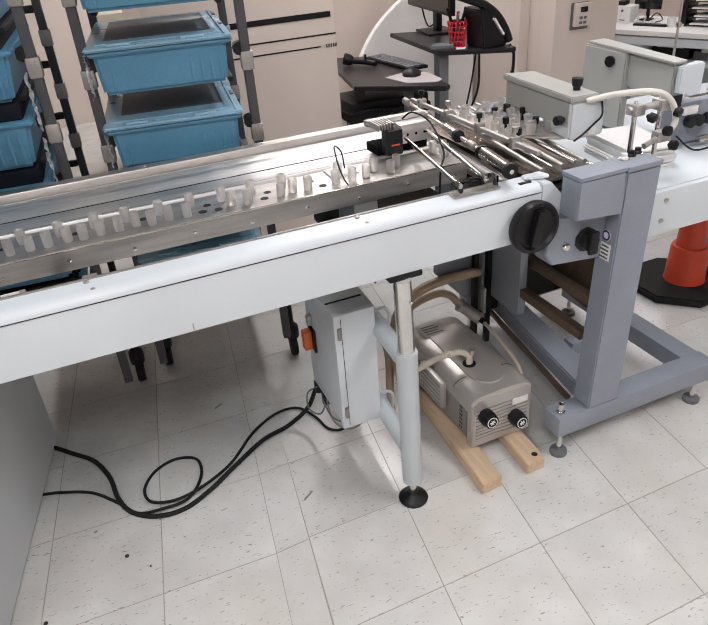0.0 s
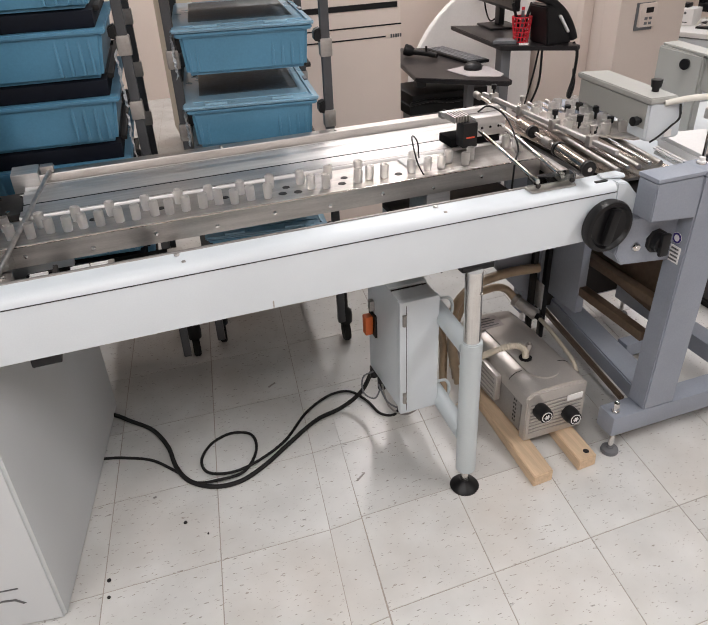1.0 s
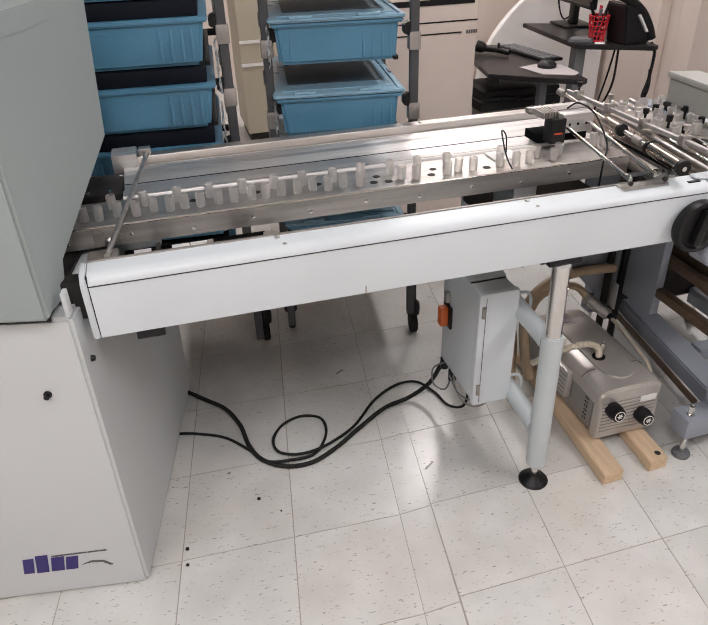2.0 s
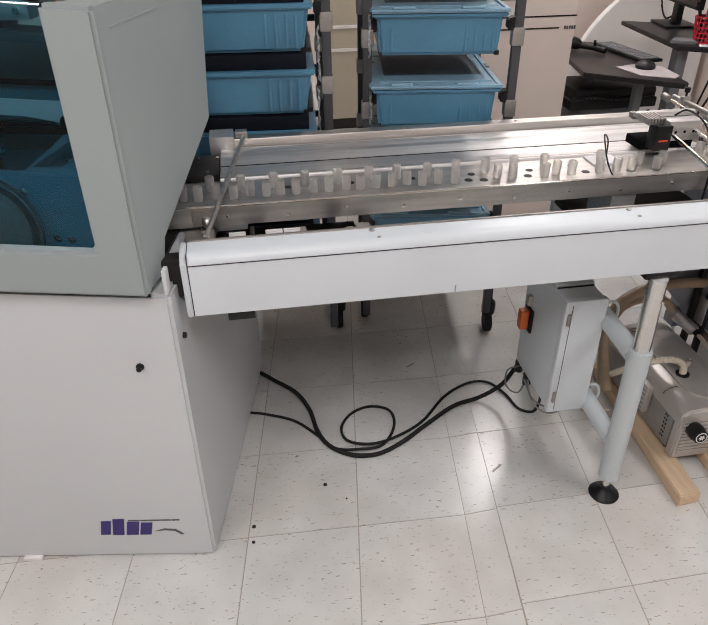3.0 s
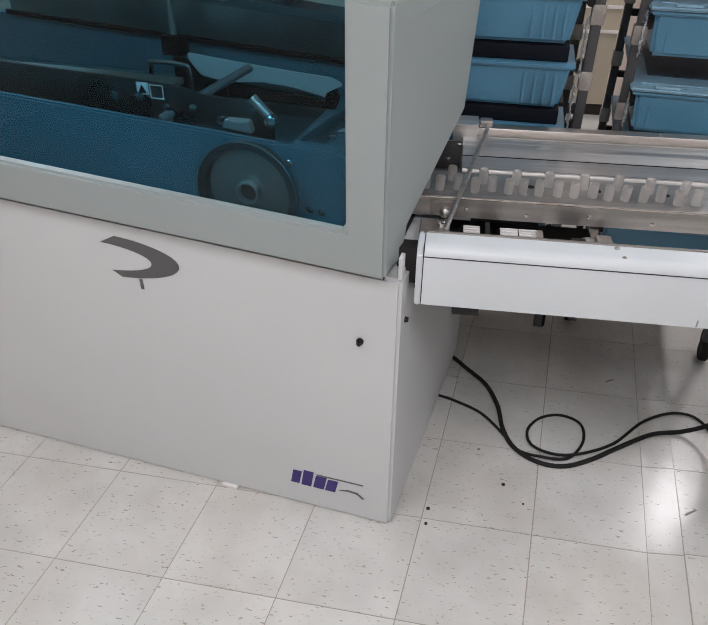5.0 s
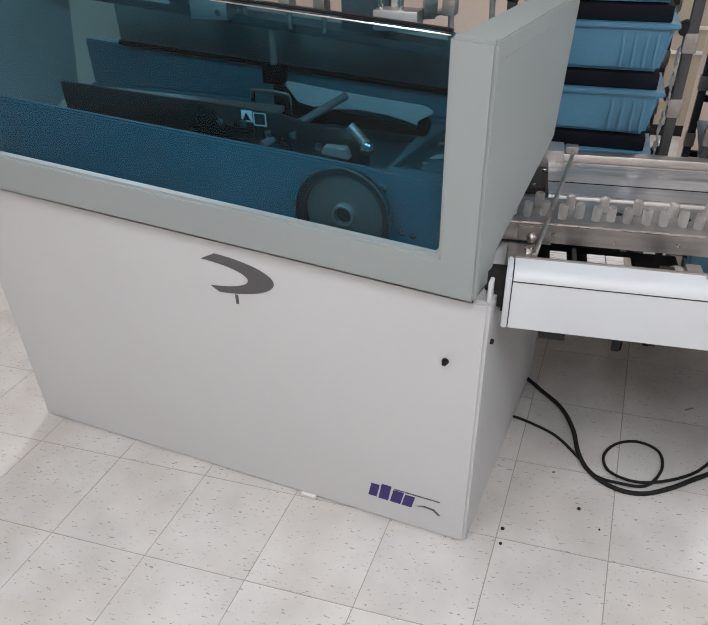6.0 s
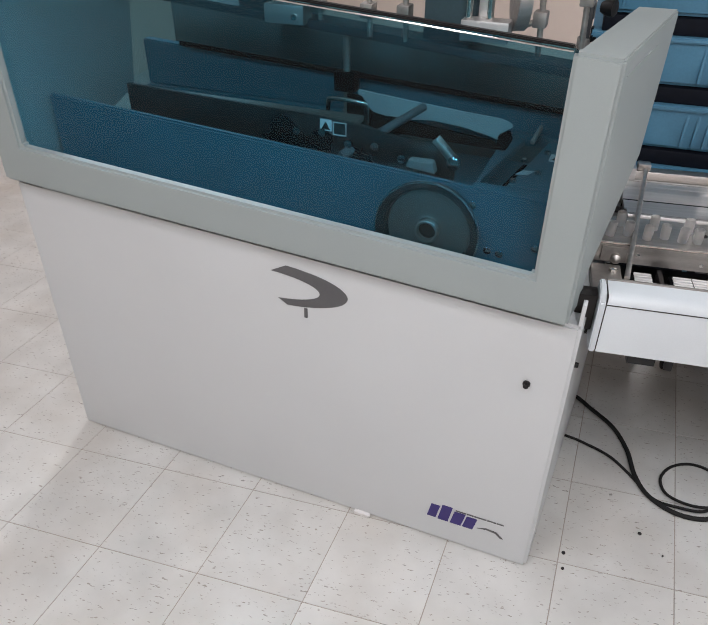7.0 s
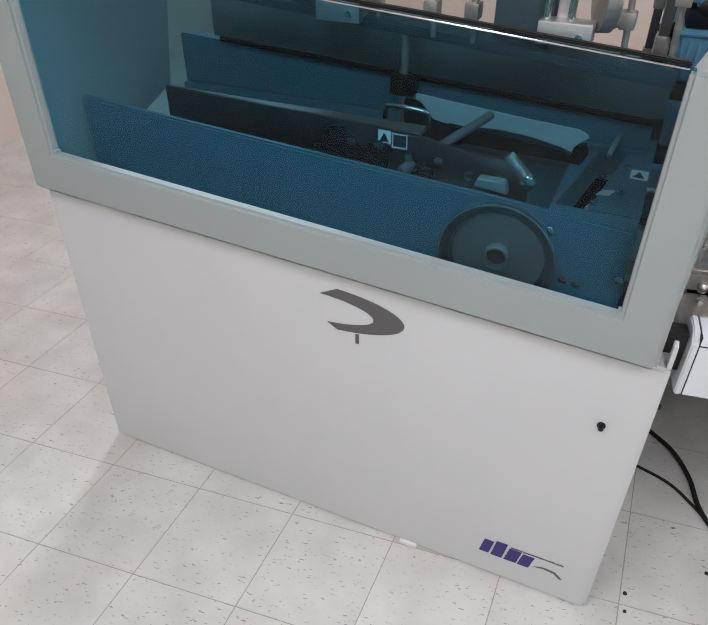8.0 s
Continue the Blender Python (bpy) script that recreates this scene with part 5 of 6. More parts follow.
    part("label_sign", P([(-0.16, 0.367), (-0.135, 0.367), (-0.147, 0.40)], "z", 1.0522, 1.0528), M_BLACK, bed)
    # stitching heads that stand behind and above the window
    rail_z = lambda x: 1.259 - 0.081 * (x + 0.12)
    for hx in (-0.46, -0.98):
        hd = part("stitch_head", B(hx - 0.065, hx + 0.065, 0.4305, 0.52, rail_z(hx) - 0.012, 1.60, bevel=0.008), M_DEEP, cb, "blue stitching head")
        part("head_block", B(hx + 0.042, hx + 0.155, 0.375, 0.429, 1.305, 1.352, bevel=0.004), M_ALU, hd)
        part("guide_post", C((hx + 0.055, 0.40, 1.352), (hx + 0.055, 0.40, 1.60), 0.008), M_CHROME, hd)
        part("guide_post", C((hx + 0.105, 0.40, 1.352), (hx + 0.105, 0.40, 1.60), 0.008), M_CHROME, hd)
        part("back_plate", B(hx + 0.072, hx + 0.098, 0.42, 0.44, 1.33, 1.60, bevel=0.003), M_ALU, hd)
        part("coil", C((hx + 0.150, 0.44, 1.40), (hx + 0.178, 0.45, 1.40), 0.075, seg=36, bevel=0.003), M_ALU, hd)
        part("bolt", LA((hx + 0.13, 0.375, 1.325), (0, -1, 0), [(0, 0.008), (0.006, 0.008), (0.008, 0.0001)], seg=10), M_CHROME, hd)
    part("head_rail", P([(xl + 0.01, rail_z(xl) - 0.022), (-0.125, rail_z(-0.125) - 0.022), (-0.125, rail_z(-0.125)), (xl + 0.01, rail_z(xl))], "y", 0.40, 0.485, bevel=0.003), M_DEEP, cb)
    for px, py in ((-0.245, 0.453), (-0.148, 0.467), (-0.653, 0.392), (-0.563, 0.405), (-0.80, 0.42)):
        part("post_rod", C((px + 0.004, py, rail_z(px) - 0.01), (px - 0.012, py, 1.62), 0.007), M_STEEL, cb)
        part("rod_clamp", B(px - 0.018, px + 0.014, py - 0.02, py + 0.02, 1.335 + 0.05 * (px > -0.2), 1.37 + 0.05 * (px > -0.2), bevel=0.004), M_DULL, cb)
    part("tie_rod", C((-0.32, 0.453, 1.325), (-0.24, 0.453, 1.35), 0.007), M_STEEL, cb)
    part("top_bar", B(-0.42, -0.128, 0.46, 0.475, 1.425, 1.45, bevel=0.003), M_STEEL, cb)
    part("clamp_knob", LA((-0.115, 0.44, 1.39), (1, -0.4, 0), [(0, 0.012), (0.014, 0.018), (0.03, 0.018), (0.032, 0.0001)], seg=12), M_BLACK, cb)
    return cb


make_cabinet()


# ---- bin carts ----
def make_bin(name, x0, x1, y0, y1, z0, z1, label, lid=True):
    bn = thing(name, ((x0 + x1) / 2, (y0 + y1) / 2, z0), label, "storage bin", "blue bins on the carts")
    t = 0.008 if lid else 0.018
    bm = bmesh.new()
    low = [(x0 + t, y0 + t, z0), (x1 - t, y0 + t, z0), (x1 - t, y1 - t, z0), (x0 + t, y1 - t, z0)]
    high = [(x0, y0, z1), (x1, y0, z1), (x1, y1, z1), (x0, y1, z1)]
    v = [bm.verts.new(p) for p in low + high]
    fs = [bm.faces.new(v[:4][::-1])]
    for k in range(4):
        fs.append(bm.faces.new((v[k], v[(k + 1) % 4], v[4 + (k + 1) % 4], v[4 + k])))
    bmesh.ops.bevel(bm, geom=[e for e in bm.edges if not e.is_boundary], offset=0.010, segments=3, affect="EDGES")
    bmesh.ops.solidify(bm, geom=bm.faces, thickness=0.003)
    body = part("body", bm, M_BIN, bn)
    for k, fx in enumerate((0.04, 0.10, 0.72, 0.80, 0.88, 0.95)):
        x = x0 + t + (x1 - x0 - 2 * t) * fx
        rb = box(bmesh.new(), x - 0.004, x + 0.004, y0 + 0.002, y0 + 0.012, z0 + 0.012, z1 - 0.012, bevel=0.002)
        bmesh.ops.transform(rb, matrix=Matrix.Translation((0, y0 + 0.01, z1)) @ Matrix.Shear("XZ", 4, (0, -t / (z1 - z0))) @ Matrix.Translation((0, -y0 - 0.01, -z1)), verts=rb.verts)
        part("rib", rb, M_BIN, body)
    part("rim", P([(x0 - 0.012, y0 - 0.012), (x1 + 0.012, y0 - 0.012), (x1 + 0.012, y1 + 0.012), (x0 - 0.012, y1 + 0.012)], "z", z1 - 0.002, z1 + 0.012, bevel=0.004), M_BIN, body)
    if lid:
        ld = part("lid", P([(x0 - 0.022, y0 - 0.022), (x1 + 0.020, y0 - 0.022), (x1 + 0.020, y1 + 0.02), (x0 - 0.022, y1 + 0.02)], "z", z1 + 0.0122, z1 + 0.022, bevel=0.005), M_LIDGLASS, bn, "pale translucent blue lid with a dusty centre")
        part("lid_well", P([(x0 + 0.03, y0 + 0.12), (x1 - 0.03, y0 + 0.12), (x1 - 0.03, y1 - 0.03), (x0 + 0.03, y1 - 0.03)], "z", z1 + 0.0222, z1 + 0.0236, bevel=0.0006), M_LIDWELL, ld)
        part("lid_ridge", B(x1 - 0.004, x1 + 0.002, y0, y1, z1 + 0.0222, z1 + 0.027, bevel=0.002), M_LIDGLASS, ld)
        part("lid_ridge", B(x0 + 0.01, x1 - 0.01, y0 + 0.028, y0 + 0.034, z1 + 0.0222, z1 + 0.026, bevel=0.002), M_LIDGLASS, ld)
        for fx in (0.12, 0.66):
            part("clip", B(x0 + (x1 - x0) * fx, x0 + (x1 - x0) * (fx + 0.18), y0 - 0.016, y0 + 0.006, z1 + 0.0222, z1 + 0.030, bevel=0.003), M_LIDGLASS, ld)
        for fy in (0.35, 0.75):
            part("latch", B(x1 + 0.004, x1 + 0.016, y0 + (y1 - y0) * fy, y0 + (y1 - y0) * fy + 0.05, z1 + 0.0222, z1 + 0.027, bevel=0.002), M_GREY, ld)
    else:
        # near-black slab stands in for the shelf's shade above the open bin
        part("dark_filling", B(x0 + 0.012, x1 - 0.012, y0 + 0.012, y1 - 0.012, z1 + 0.0122, z1 + 0.056, bevel=0.004), M_BINSHADE, bn)
    return bn


def make_cart(x0, x1, y0, y1, label, shelves, lean=0.0):
    ct = thing("shelf_cart", ((x0 + x1) / 2, (y0 + y1) / 2, 0.0), label, "shelf cart", "shelf carts")
    for x in (x0, x1):
        for y, inset in ((y0, 0.20), (y1, -0.05)):
            part("post", B(x - 0.014, x + 0.014, y - 0.014, y + 0.014, 0.14, 1.85, bevel=0.004), M_POST, ct, "dark grey steel post")
            cy = y + (inset if x == x0 or lean else 0.08)
            cx = x + (0.03 if x == x1 else 0.0)
            cs = part("caster", LA((cx, cy, 0.085), (0, 0, 1), [(0, 0.026), (0.03, 0.028), (0.05, 0.026), (0.065, 0.012), (0.172, 0.011), (0.172, 0.0001)], seg=18), M_BLACK, ct, "black swivel caster")
            part("caster_wheel", C((cx - 0.014, cy, 0.043), (cx + 0.014, cy, 0.043), 0.042, seg=28, bevel=0.004), M_RUBBER, cs)
    for z in shelves:
        top = z - 0.0355 if lean else z - 0.006
        part("shelf_bar", B(x0 + 0.0145, x1 - 0.0145, y1 - 0.008, y1 + 0.008, top - 0.024, top, bevel=0.003), M_DARK, ct)
        for x, s in ((x0, 1), (x1, -1)):
            part("runner", B(x + s * 0.055 - 0.008, x + s * 0.055 + 0.008, y0 + 0.0145, y1 - 0.0145, top - 0.014, top, bevel=0.003), M_DARK, ct)
            part("bracket", P([(x + s * 0.0145, z + 0.055), (x + s * 0.036, z + 0.062), (x + s * 0.036, z + 0.090), (x + s * 0.0145, z + 0.098)], "y", y0 - 0.02, y0 + 0.02, bevel=0.003), M_BLACK, ct, "black shelf bracket")
        for x in (x0, x1):
            for y in (y0, y1):
                part("sleeve", B(x - 0.019, x + 0.019, y - 0.019, y + 0.019, z + 0.012, z + 0.066, bevel=0.005), M_DULL, ct, "grey clamp sleeve")
    part("bottom_shelf", B(x0 + 0.015, x1 - 0.015, y0 + 0.015, y1 - 0.015, 0.258, 0.272, bevel=0.003), M_GREY, ct)
    return ct


RIGHT_SHELVES = (0.29, 0.46, 0.675, 0.89, 1.108, 1.33)
cart_right = [make_cart(-0.005, 0.457, 0.83, 1.44, "dark steel cart loaded with blue bins with lids", RIGHT_SHELVES)]
for k, z in enumerate(RIGHT_SHELVES):
    cart_right.append(make_bin("storage_bin", 0.022, 0.398, 0.775, 1.38, z - 0.0055, z + 0.106, "blue plastic bin with a clipped dusty lid on the cart"))
LEFT_SHELVES = (0.45, 0.63, 0.81, 0.99, 1.17, 1.35)
cart_left = [make_cart(-0.63, -0.135, 0.83, 1.44, "dark steel cart loaded with open blue bins", LEFT_SHELVES, lean=1.0)]
for k, z in enumerate(LEFT_SHELVES):
    cart_left.append(make_bin("storage_bin", -0.60, -0.185, 0.765, 1.38, z - 0.035, z + 0.085, "blue plastic bin on the cart, topped by a slab coloured as shelf shade", lid=False))


def crumple(parent, x, y, z0, z1, wide, seed):
    """A hanging strip of creased film."""
    r = random.Random(seed)
    bm = bmesh.new()
    n, m = 16, 5
    g = [[bm.verts.new((x + r.uniform(-0.005, 0.005), y + wide * k / (m - 1) + r.uniform(-0.006, 0.006), z0 + (z1 - z0) * i / (n - 1) + r.uniform(-0.006, 0.006))) for k in range(m)] for i in range(n)]
    for i in range(n - 1):
        for k in range(m - 1):
            bm.faces.new((g[i][k], g[i][k + 1], g[i + 1][k + 1], g[i + 1][k]))
    bmesh.ops.solidify(bm, geom=bm.faces, thickness=0.0008)
    part("fold", bm, M_FILM, parent)


M_FILM = glass("clear_film", (0.92, 0.93, 0.95), 0.3, 1.35, 0.35)
pw = thing("plastic_wrap", (-0.16, 0.80, 0.86), "crumpled clear plastic wrap hanging on the cart", "plastic wrap", "plastic wraps")
crumple(pw, -0.164, 0.775, 0.88, 1.02, 0.05, 1)
crumple(pw, -0.160, 0.780, 1.05, 1.20, 0.05, 2)
cart_left.append(pw)
pw = thing("plastic_wrap", (0.0, 0.80, 0.9), "crumpled clear plastic wrap caught beside a lidded bin", "plastic wrap", "plastic wraps")
crumple(pw, 0.004, 0.765, 0.90, 1.00, 0.04, 3)
crumple(pw, 0.000, 0.770, 1.10, 1.22, 0.04, 4)
cart_right.append(pw)


def turn_group(things, x, y, back, degrees):
    """Turns things that stand together about the upright line through x, y and sets them back."""
    m = Matrix.Translation((x, y + back, 0)) @ Matrix.Rotation(radians(degrees), 4, "Z") @ Matrix.Translation((-x, -y, 0))
    for ob in things:
        ob.matrix_world = m @ Matrix.Translation(ob.location)


turn_group(cart_right, 0.20, 0.80, 0.022, -8.0)
turn_group(cart_left, -0.38, 0.79, 0.012, -4.5)


# ---- desk with screen, telephone and small things ----
def make_desk():
    dk = thing("standing_desk", (1.75, 1.95, 0.0), "black laminate two-level standing desk on grey steel columns", "desk")
    part("keyboard_shelf", P([(1.237, 1.853), (1.585, 1.56), (1.62, 1.58), (1.725, 2.45), (1.389, 2.64)], "z", 0.742, 0.765, bevel=0.003), M_LAMINATE, dk, "black laminate keyboard shelf")
    part("monitor_shelf", P([(1.714, 1.87), (1.735, 1.85), (2.03, 1.67), (2.06, 1.68), (2.14, 2.36), (1.787, 2.565)], "z", 0.842, 0.865, bevel=0.003), M_LAMINATE, dk, "black laminate monitor shelf")
    part("column", B(1.745, 1.80, 1.90, 1.96, 0.03, 0.8415, bevel=0.004), M_GREY, dk, "grey steel lifting column")
    part("column", B(1.50, 1.54, 1.80, 1.84, 0.03, 0.7415, bevel=0.004), M_GREY, dk)
    part("foot_bar", B(1.40, 2.05, 1.80, 1.97, 0.0, 0.03, bevel=0.004), M_GREY, dk)
    part("under_box", B(1.24, 1.29, 1.84, 1.89, 0.715, 0.7415, bevel=0.003), M_BLACK, dk)
    part("lead", T([(1.92, 1.80, 0.84), (1.93, 1.82, 0.66), (1.88, 1.84, 0.50), (1.84, 1.85, 0.3)], 0.006, seg=8), M_BLACK, dk)
    part("lead", T([(1.90, 1.80, 0.84), (1.89, 1.82, 0.70), (1.86, 1.84, 0.52)], 0.005, seg=8), M_BLACK, dk)


make_desk()
mn = thing("monitor", (2.0, 2.38, 0.865), "black computer monitor on a stand", "monitor", rz=-98)
part("foot", B(-0.11, 0.11, -0.09, 0.09, 0.0005, 0.012, bevel=0.004), M_BLACK, mn)
part("neck", B(-0.032, 0.032, -0.012, 0.022, 0.0125, 0.20, bevel=0.004), M_BLACK, mn)
part("screen", B(-0.31, 0.35, -0.065, -0.030, 0.125, 0.50, bevel=0.006), M_BLACK, mn)
part("panel", B(-0.30, 0.34, -0.068, -0.0655, 0.140, 0.49, bevel=0), M_SCREEN, mn)
part("neck_joint", B(-0.03, 0.03, -0.0295, -0.0125, 0.16, 0.21, bevel=0.004), M_BLACK, mn)
part("lead", T([(-0.18, -0.03, 0.16), (-0.17, -0.01, 0.06), (-0.10, -0.01, 0.02), (-0.04, 0.0, 0.04)], 0.005, seg=6), M_BLACK, mn)
kb = thing("keyboard", (1.64, 2.20, 0.765), "black computer keyboard on the shelf", "keyboard", rz=-84)
part("case", B(-0.225, 0.225, -0.06, 0.06, 0.0005, 0.016, bevel=0.004), M_BLACK, kb)
for r in range(5):
    for c in range(13):
        part("key", B(-0.215 + 0.033 * c, -0.187 + 0.033 * c, -0.052 + 0.0210 * r, -0.0345 + 0.0210 * r, 0.0162, 0.021, bevel=0.002), M_GREY, kb)
ms = thing("mouse", (1.565, 1.87, 0.768), "black computer mouse on a white pad", "mouse", rz=-33)
part("shell", LA((0, 0, 0.0002), (0, 0, 1), [(0, 0.046), (0.012, 0.048), (0.026, 0.038), (0.034, 0.018), (0.036, 0.0001)], seg=24), M_BLACK, ms)
solid("mouse_pad", P([(1.44, 1.92), (1.47, 1.74), (1.60, 1.66), (1.645, 1.70), (1.665, 1.90), (1.55, 1.955)], "z", 0.7652, 0.768), M_PINK, "pale mouse pad on the shelf", "mouse pad")
sn = thing("barcode_scanner", (1.42, 2.32, 0.765), "black handheld scanner lying on the shelf", "scanner")
part("head", LA((1.42, 2.33, 0.797), (-0.6, 0.3, 0.2), [(-0.02, 0.02), (0.0, 0.03), (0.03, 0.031), (0.036, 0.024), (0.036, 0.0001)], seg=20), M_BLACK, sn)
part("grip", T([(1.43, 2.32, 0.792), (1.48, 2.26, 0.790), (1.52, 2.20, 0.783)], 0.015, seg=12), M_BLACK, sn)
part("trigger", B(1.475, 1.485, 2.245, 2.255, 0.80, 0.83, bevel=0.002), M_BLACK, sn)
ph = thing("telephone", (1.98, 1.82, 0.865), "black office telephone with its handset", "telephone")
part("base", P([(1.905, 0.8655), (2.045, 0.8655), (2.05, 0.895), (2.015, 0.965), (1.965, 1.025), (1.915, 1.055), (1.885, 1.045), (1.90, 0.95)], "y", 1.745, 1.90, bevel=0.006), M_BLACK, ph)
part("handset", T([(1.79, 1.79, 1.12), (1.85, 1.775, 1.095), (1.92, 1.765, 1.065), (1.985, 1.755, 1.015), (2.035, 1.75, 0.945), (2.06, 1.745, 0.885)], 0.021, seg=14), M_BLACK, ph, "black curved handset")
part("key_strip", P([(1.965, 1.005), (2.022, 0.925), (2.014, 0.92), (1.957, 1.0)], "y", 1.728, 1.7445), M_PAPER, ph)
part("cord", T([(2.06, 1.74, 0.87), (2.075, 1.72, 0.82), (2.07, 1.72, 0.70), (2.05, 1.72, 0.62), (2.07, 1.73, 0.60), (2.085, 1.73, 0.66), (2.075, 1.73, 0.74)], 0.007, seg=8, steps=16, ribs=0.3), M_BLACK, ph, "coiled black cord")
CUP = (1.85, 1.90, 0.8655)
cu = thing("pen_cup", CUP, "red wire mesh pen cup with pens", "pen cup")
for k in range(14):
    a = 2 * math.pi * k / 14
    part("wire", C((CUP[0] + 0.036 * math.cos(a), CUP[1] + 0.036 * math.sin(a), CUP[2]), (CUP[0] + 0.050 * math.cos(a + 0.5), CUP[1] + 0.050 * math.sin(a + 0.5), 0.990), 0.003, seg=6), M_RED, cu)
for k in range(6):
    rr = 0.037 + 0.0026 * k
    part("ring", LA((CUP[0], CUP[1], 0.868 + 0.0235 * k), (0, 0, 1), [(0, rr), (0.005, rr), (0.005, rr - 0.005), (0, rr - 0.005)], seg=24), M_RED, cu)
for dx, dy, top, mt in ((0.05, 0.0, 1.05, M_BLACK), (-0.055, 0.01, 1.055, M_BLACK), (0.016, 0.02, 1.03, M_RED), (-0.01, -0.02, 1.02, M_GREY)):
    part("pen", C((CUP[0] - dx * 0.2, CUP[1], 0.871), (CUP[0] + dx, CUP[1] + dy, top), 0.008, seg=8), mt, cu)
pp = thing("papers", (1.76, 1.93, 0.865), "loose papers and a dark tray on the desk", "papers")
part("tray", P([(1.70, 1.92), (1.80, 1.86), (1.86, 1.92), (1.76, 1.99)], "z", 0.8655, 0.882, bevel=0.003), M_GREY, pp)
part("sheet", P([(1.80, 1.83), (1.84, 1.81), (1.87, 1.85), (1.83, 1.88)], "z", 0.8655, 0.868), M_PAPER, pp)
bx = thing("black_crate", (1.35, 1.80, 0.60), "torn black plastic crates stacked under the shelf", "crate")
part("crate", B(1.25, 1.72, 1.95, 2.25, 0.55, 0.60, bevel=0.008), M_RUBBER, bx)
part("crate", B(1.26, 1.70, 1.94, 2.24, 0.6005, 0.655, bevel=0.010), M_BLACK, bx)
part("film", T([(1.25, 1.94, 0.61), (1.36, 1.935, 0.622), (1.48, 1.935, 0.605), (1.68, 1.94, 0.615)], 0.009, seg=7, ribs=0.3), M_BLACK, bx)
part("support", B(1.32, 1.62, 2.0, 2.2, 0.0, 0.549, bevel=0.006), M_GREY, bx)

# thermostat panel on the partition wall
th = thing("wall_control", (2.755, 2.06, 0.83), "pale wall control with a small display and four keys", "wall control")
part("backplate", B(2.692, 2.812, 2.046, 2.0595, 0.822, 0.968, bevel=0.004), M_GREY, th)
part("case", B(2.698, 2.808, 2.018, 2.0455, 0.842, 0.966, bevel=0.008), M_WALL, th)
part("display", B(2.730, 2.778, 2.015, 2.0178, 0.918, 0.946, bevel=0), M_SCREEN, th)
for kx in (2.725, 2.755):
    for kz in (0.856, 0.882):
        part("key", B(kx, kx + 0.018, 2.013, 2.0178, kz, kz + 0.014, bevel=0.001), M_GREY, th)

# ---- things behind ----
bm_ = thing("plotter_cabinet", (0.8, 2.2, 0.0), "cream enamel equipment cabinet with black pinstripes", "cabinet")
part("body", B(0.30, 1.18, 1.90, 2.60, 0.0, 1.55, bevel=0.01), M_CREAM, bm_)
part("slot", B(0.45, 1.16, 1.896, 1.8995, 1.09, 1.115, bevel=0), M_BLACK, bm_)
part("pinstripe", B(0.45, 1.18, 1.897, 1.8995, 1.013, 1.019, bevel=0), M_BLACK, bm_)
part("pinstripe", B(0.45, 1.10, 1.897, 1.8995, 0.961, 0.967, bevel=0), M_BLACK, bm_)
for k in range(5):
    part("letter_bar", B(1.125 + 0.012 * k, 1.133 + 0.012 * k, 1.897, 1.8995, 0.956, 0.972, bevel=0), M_GREYINK, bm_)
wa = [(2.55 - 0.90 * math.cos(radians(a)), 0.42 + 0.72 * math.sin(radians(a))) for a in range(-30, 95, 5)]
solid("curved_panel", P(wa + [(2.55, 0.06)], "y", 2.85, 2.90, bevel=0.004), M_PAPER, "white round panel leaning behind the desk", "panel")
tb = thing("file_cabinet", (0.42, 3.8, 0.0), "tall cream cabinet with pale drawer strips", "cabinet")
part("body", B(0.22, 0.75, 3.6, 4.1, 0.08, 1.05, bevel=0.008), M_KHAKI, tb)
part("plinth", B(0.24, 0.73, 3.62, 4.08, 0.0, 0.0795, bevel=0.004), M_DARK, tb)
for z in (0.55, 0.70):
    part("strip", B(0.22, 0.75, 3.585, 3.5995, z, z + 0.02, bevel=0.002), M_PAPER, tb)
CTR = (3.596, 2.722)
CTR_TURN = -67.3


def on_counter(u, v, z):
    """A place on the turned counter: u along its edge, v back from it."""
    a = radians(CTR_TURN)
    return (CTR[0] + u * math.cos(a) - v * math.sin(a), CTR[1] + u * math.sin(a) + v * math.cos(a), z)


ct = thing("counter", (*CTR, 0.0), "long white counter with an open shelf below", "counter", rz=CTR_TURN)
part("worktop", B(-0.62, 1.6, 0.0, 0.62, 0.618, 0.65, bevel=0.004), M_PAPER, ct, "white laminate worktop")
part("edge_line", B(-0.62, 1.6, 0.004, 0.02, 0.610, 0.6178, bevel=0), M_GREY, ct)
part("apron", B(-0.61, 1.59, 0.01, 0.03, 0.555, 0.6098, bevel=0.003), M_WHITE, ct)
part("back", B(-0.61, 1.59, 0.58, 0.61, 0.0, 0.6175, bevel=0.003), M_PALE, ct)
part("shelf", B(0.24, 1.59, 0.05, 0.575, 0.43, 0.45, bevel=0.003), M_WHITE, ct)
for x in (-0.60, 0.20, 1.55):
    part("panel", B(x, x + 0.035, 0.035, 0.575, 0.0, 0.5545, bevel=0.003), M_WHITE, ct)
sb_ = thing("shelf_boxes", on_counter(0.5, 0.2, 0.45), "dark boxes and white papers in the counter shelf", "boxes", rz=CTR_TURN)
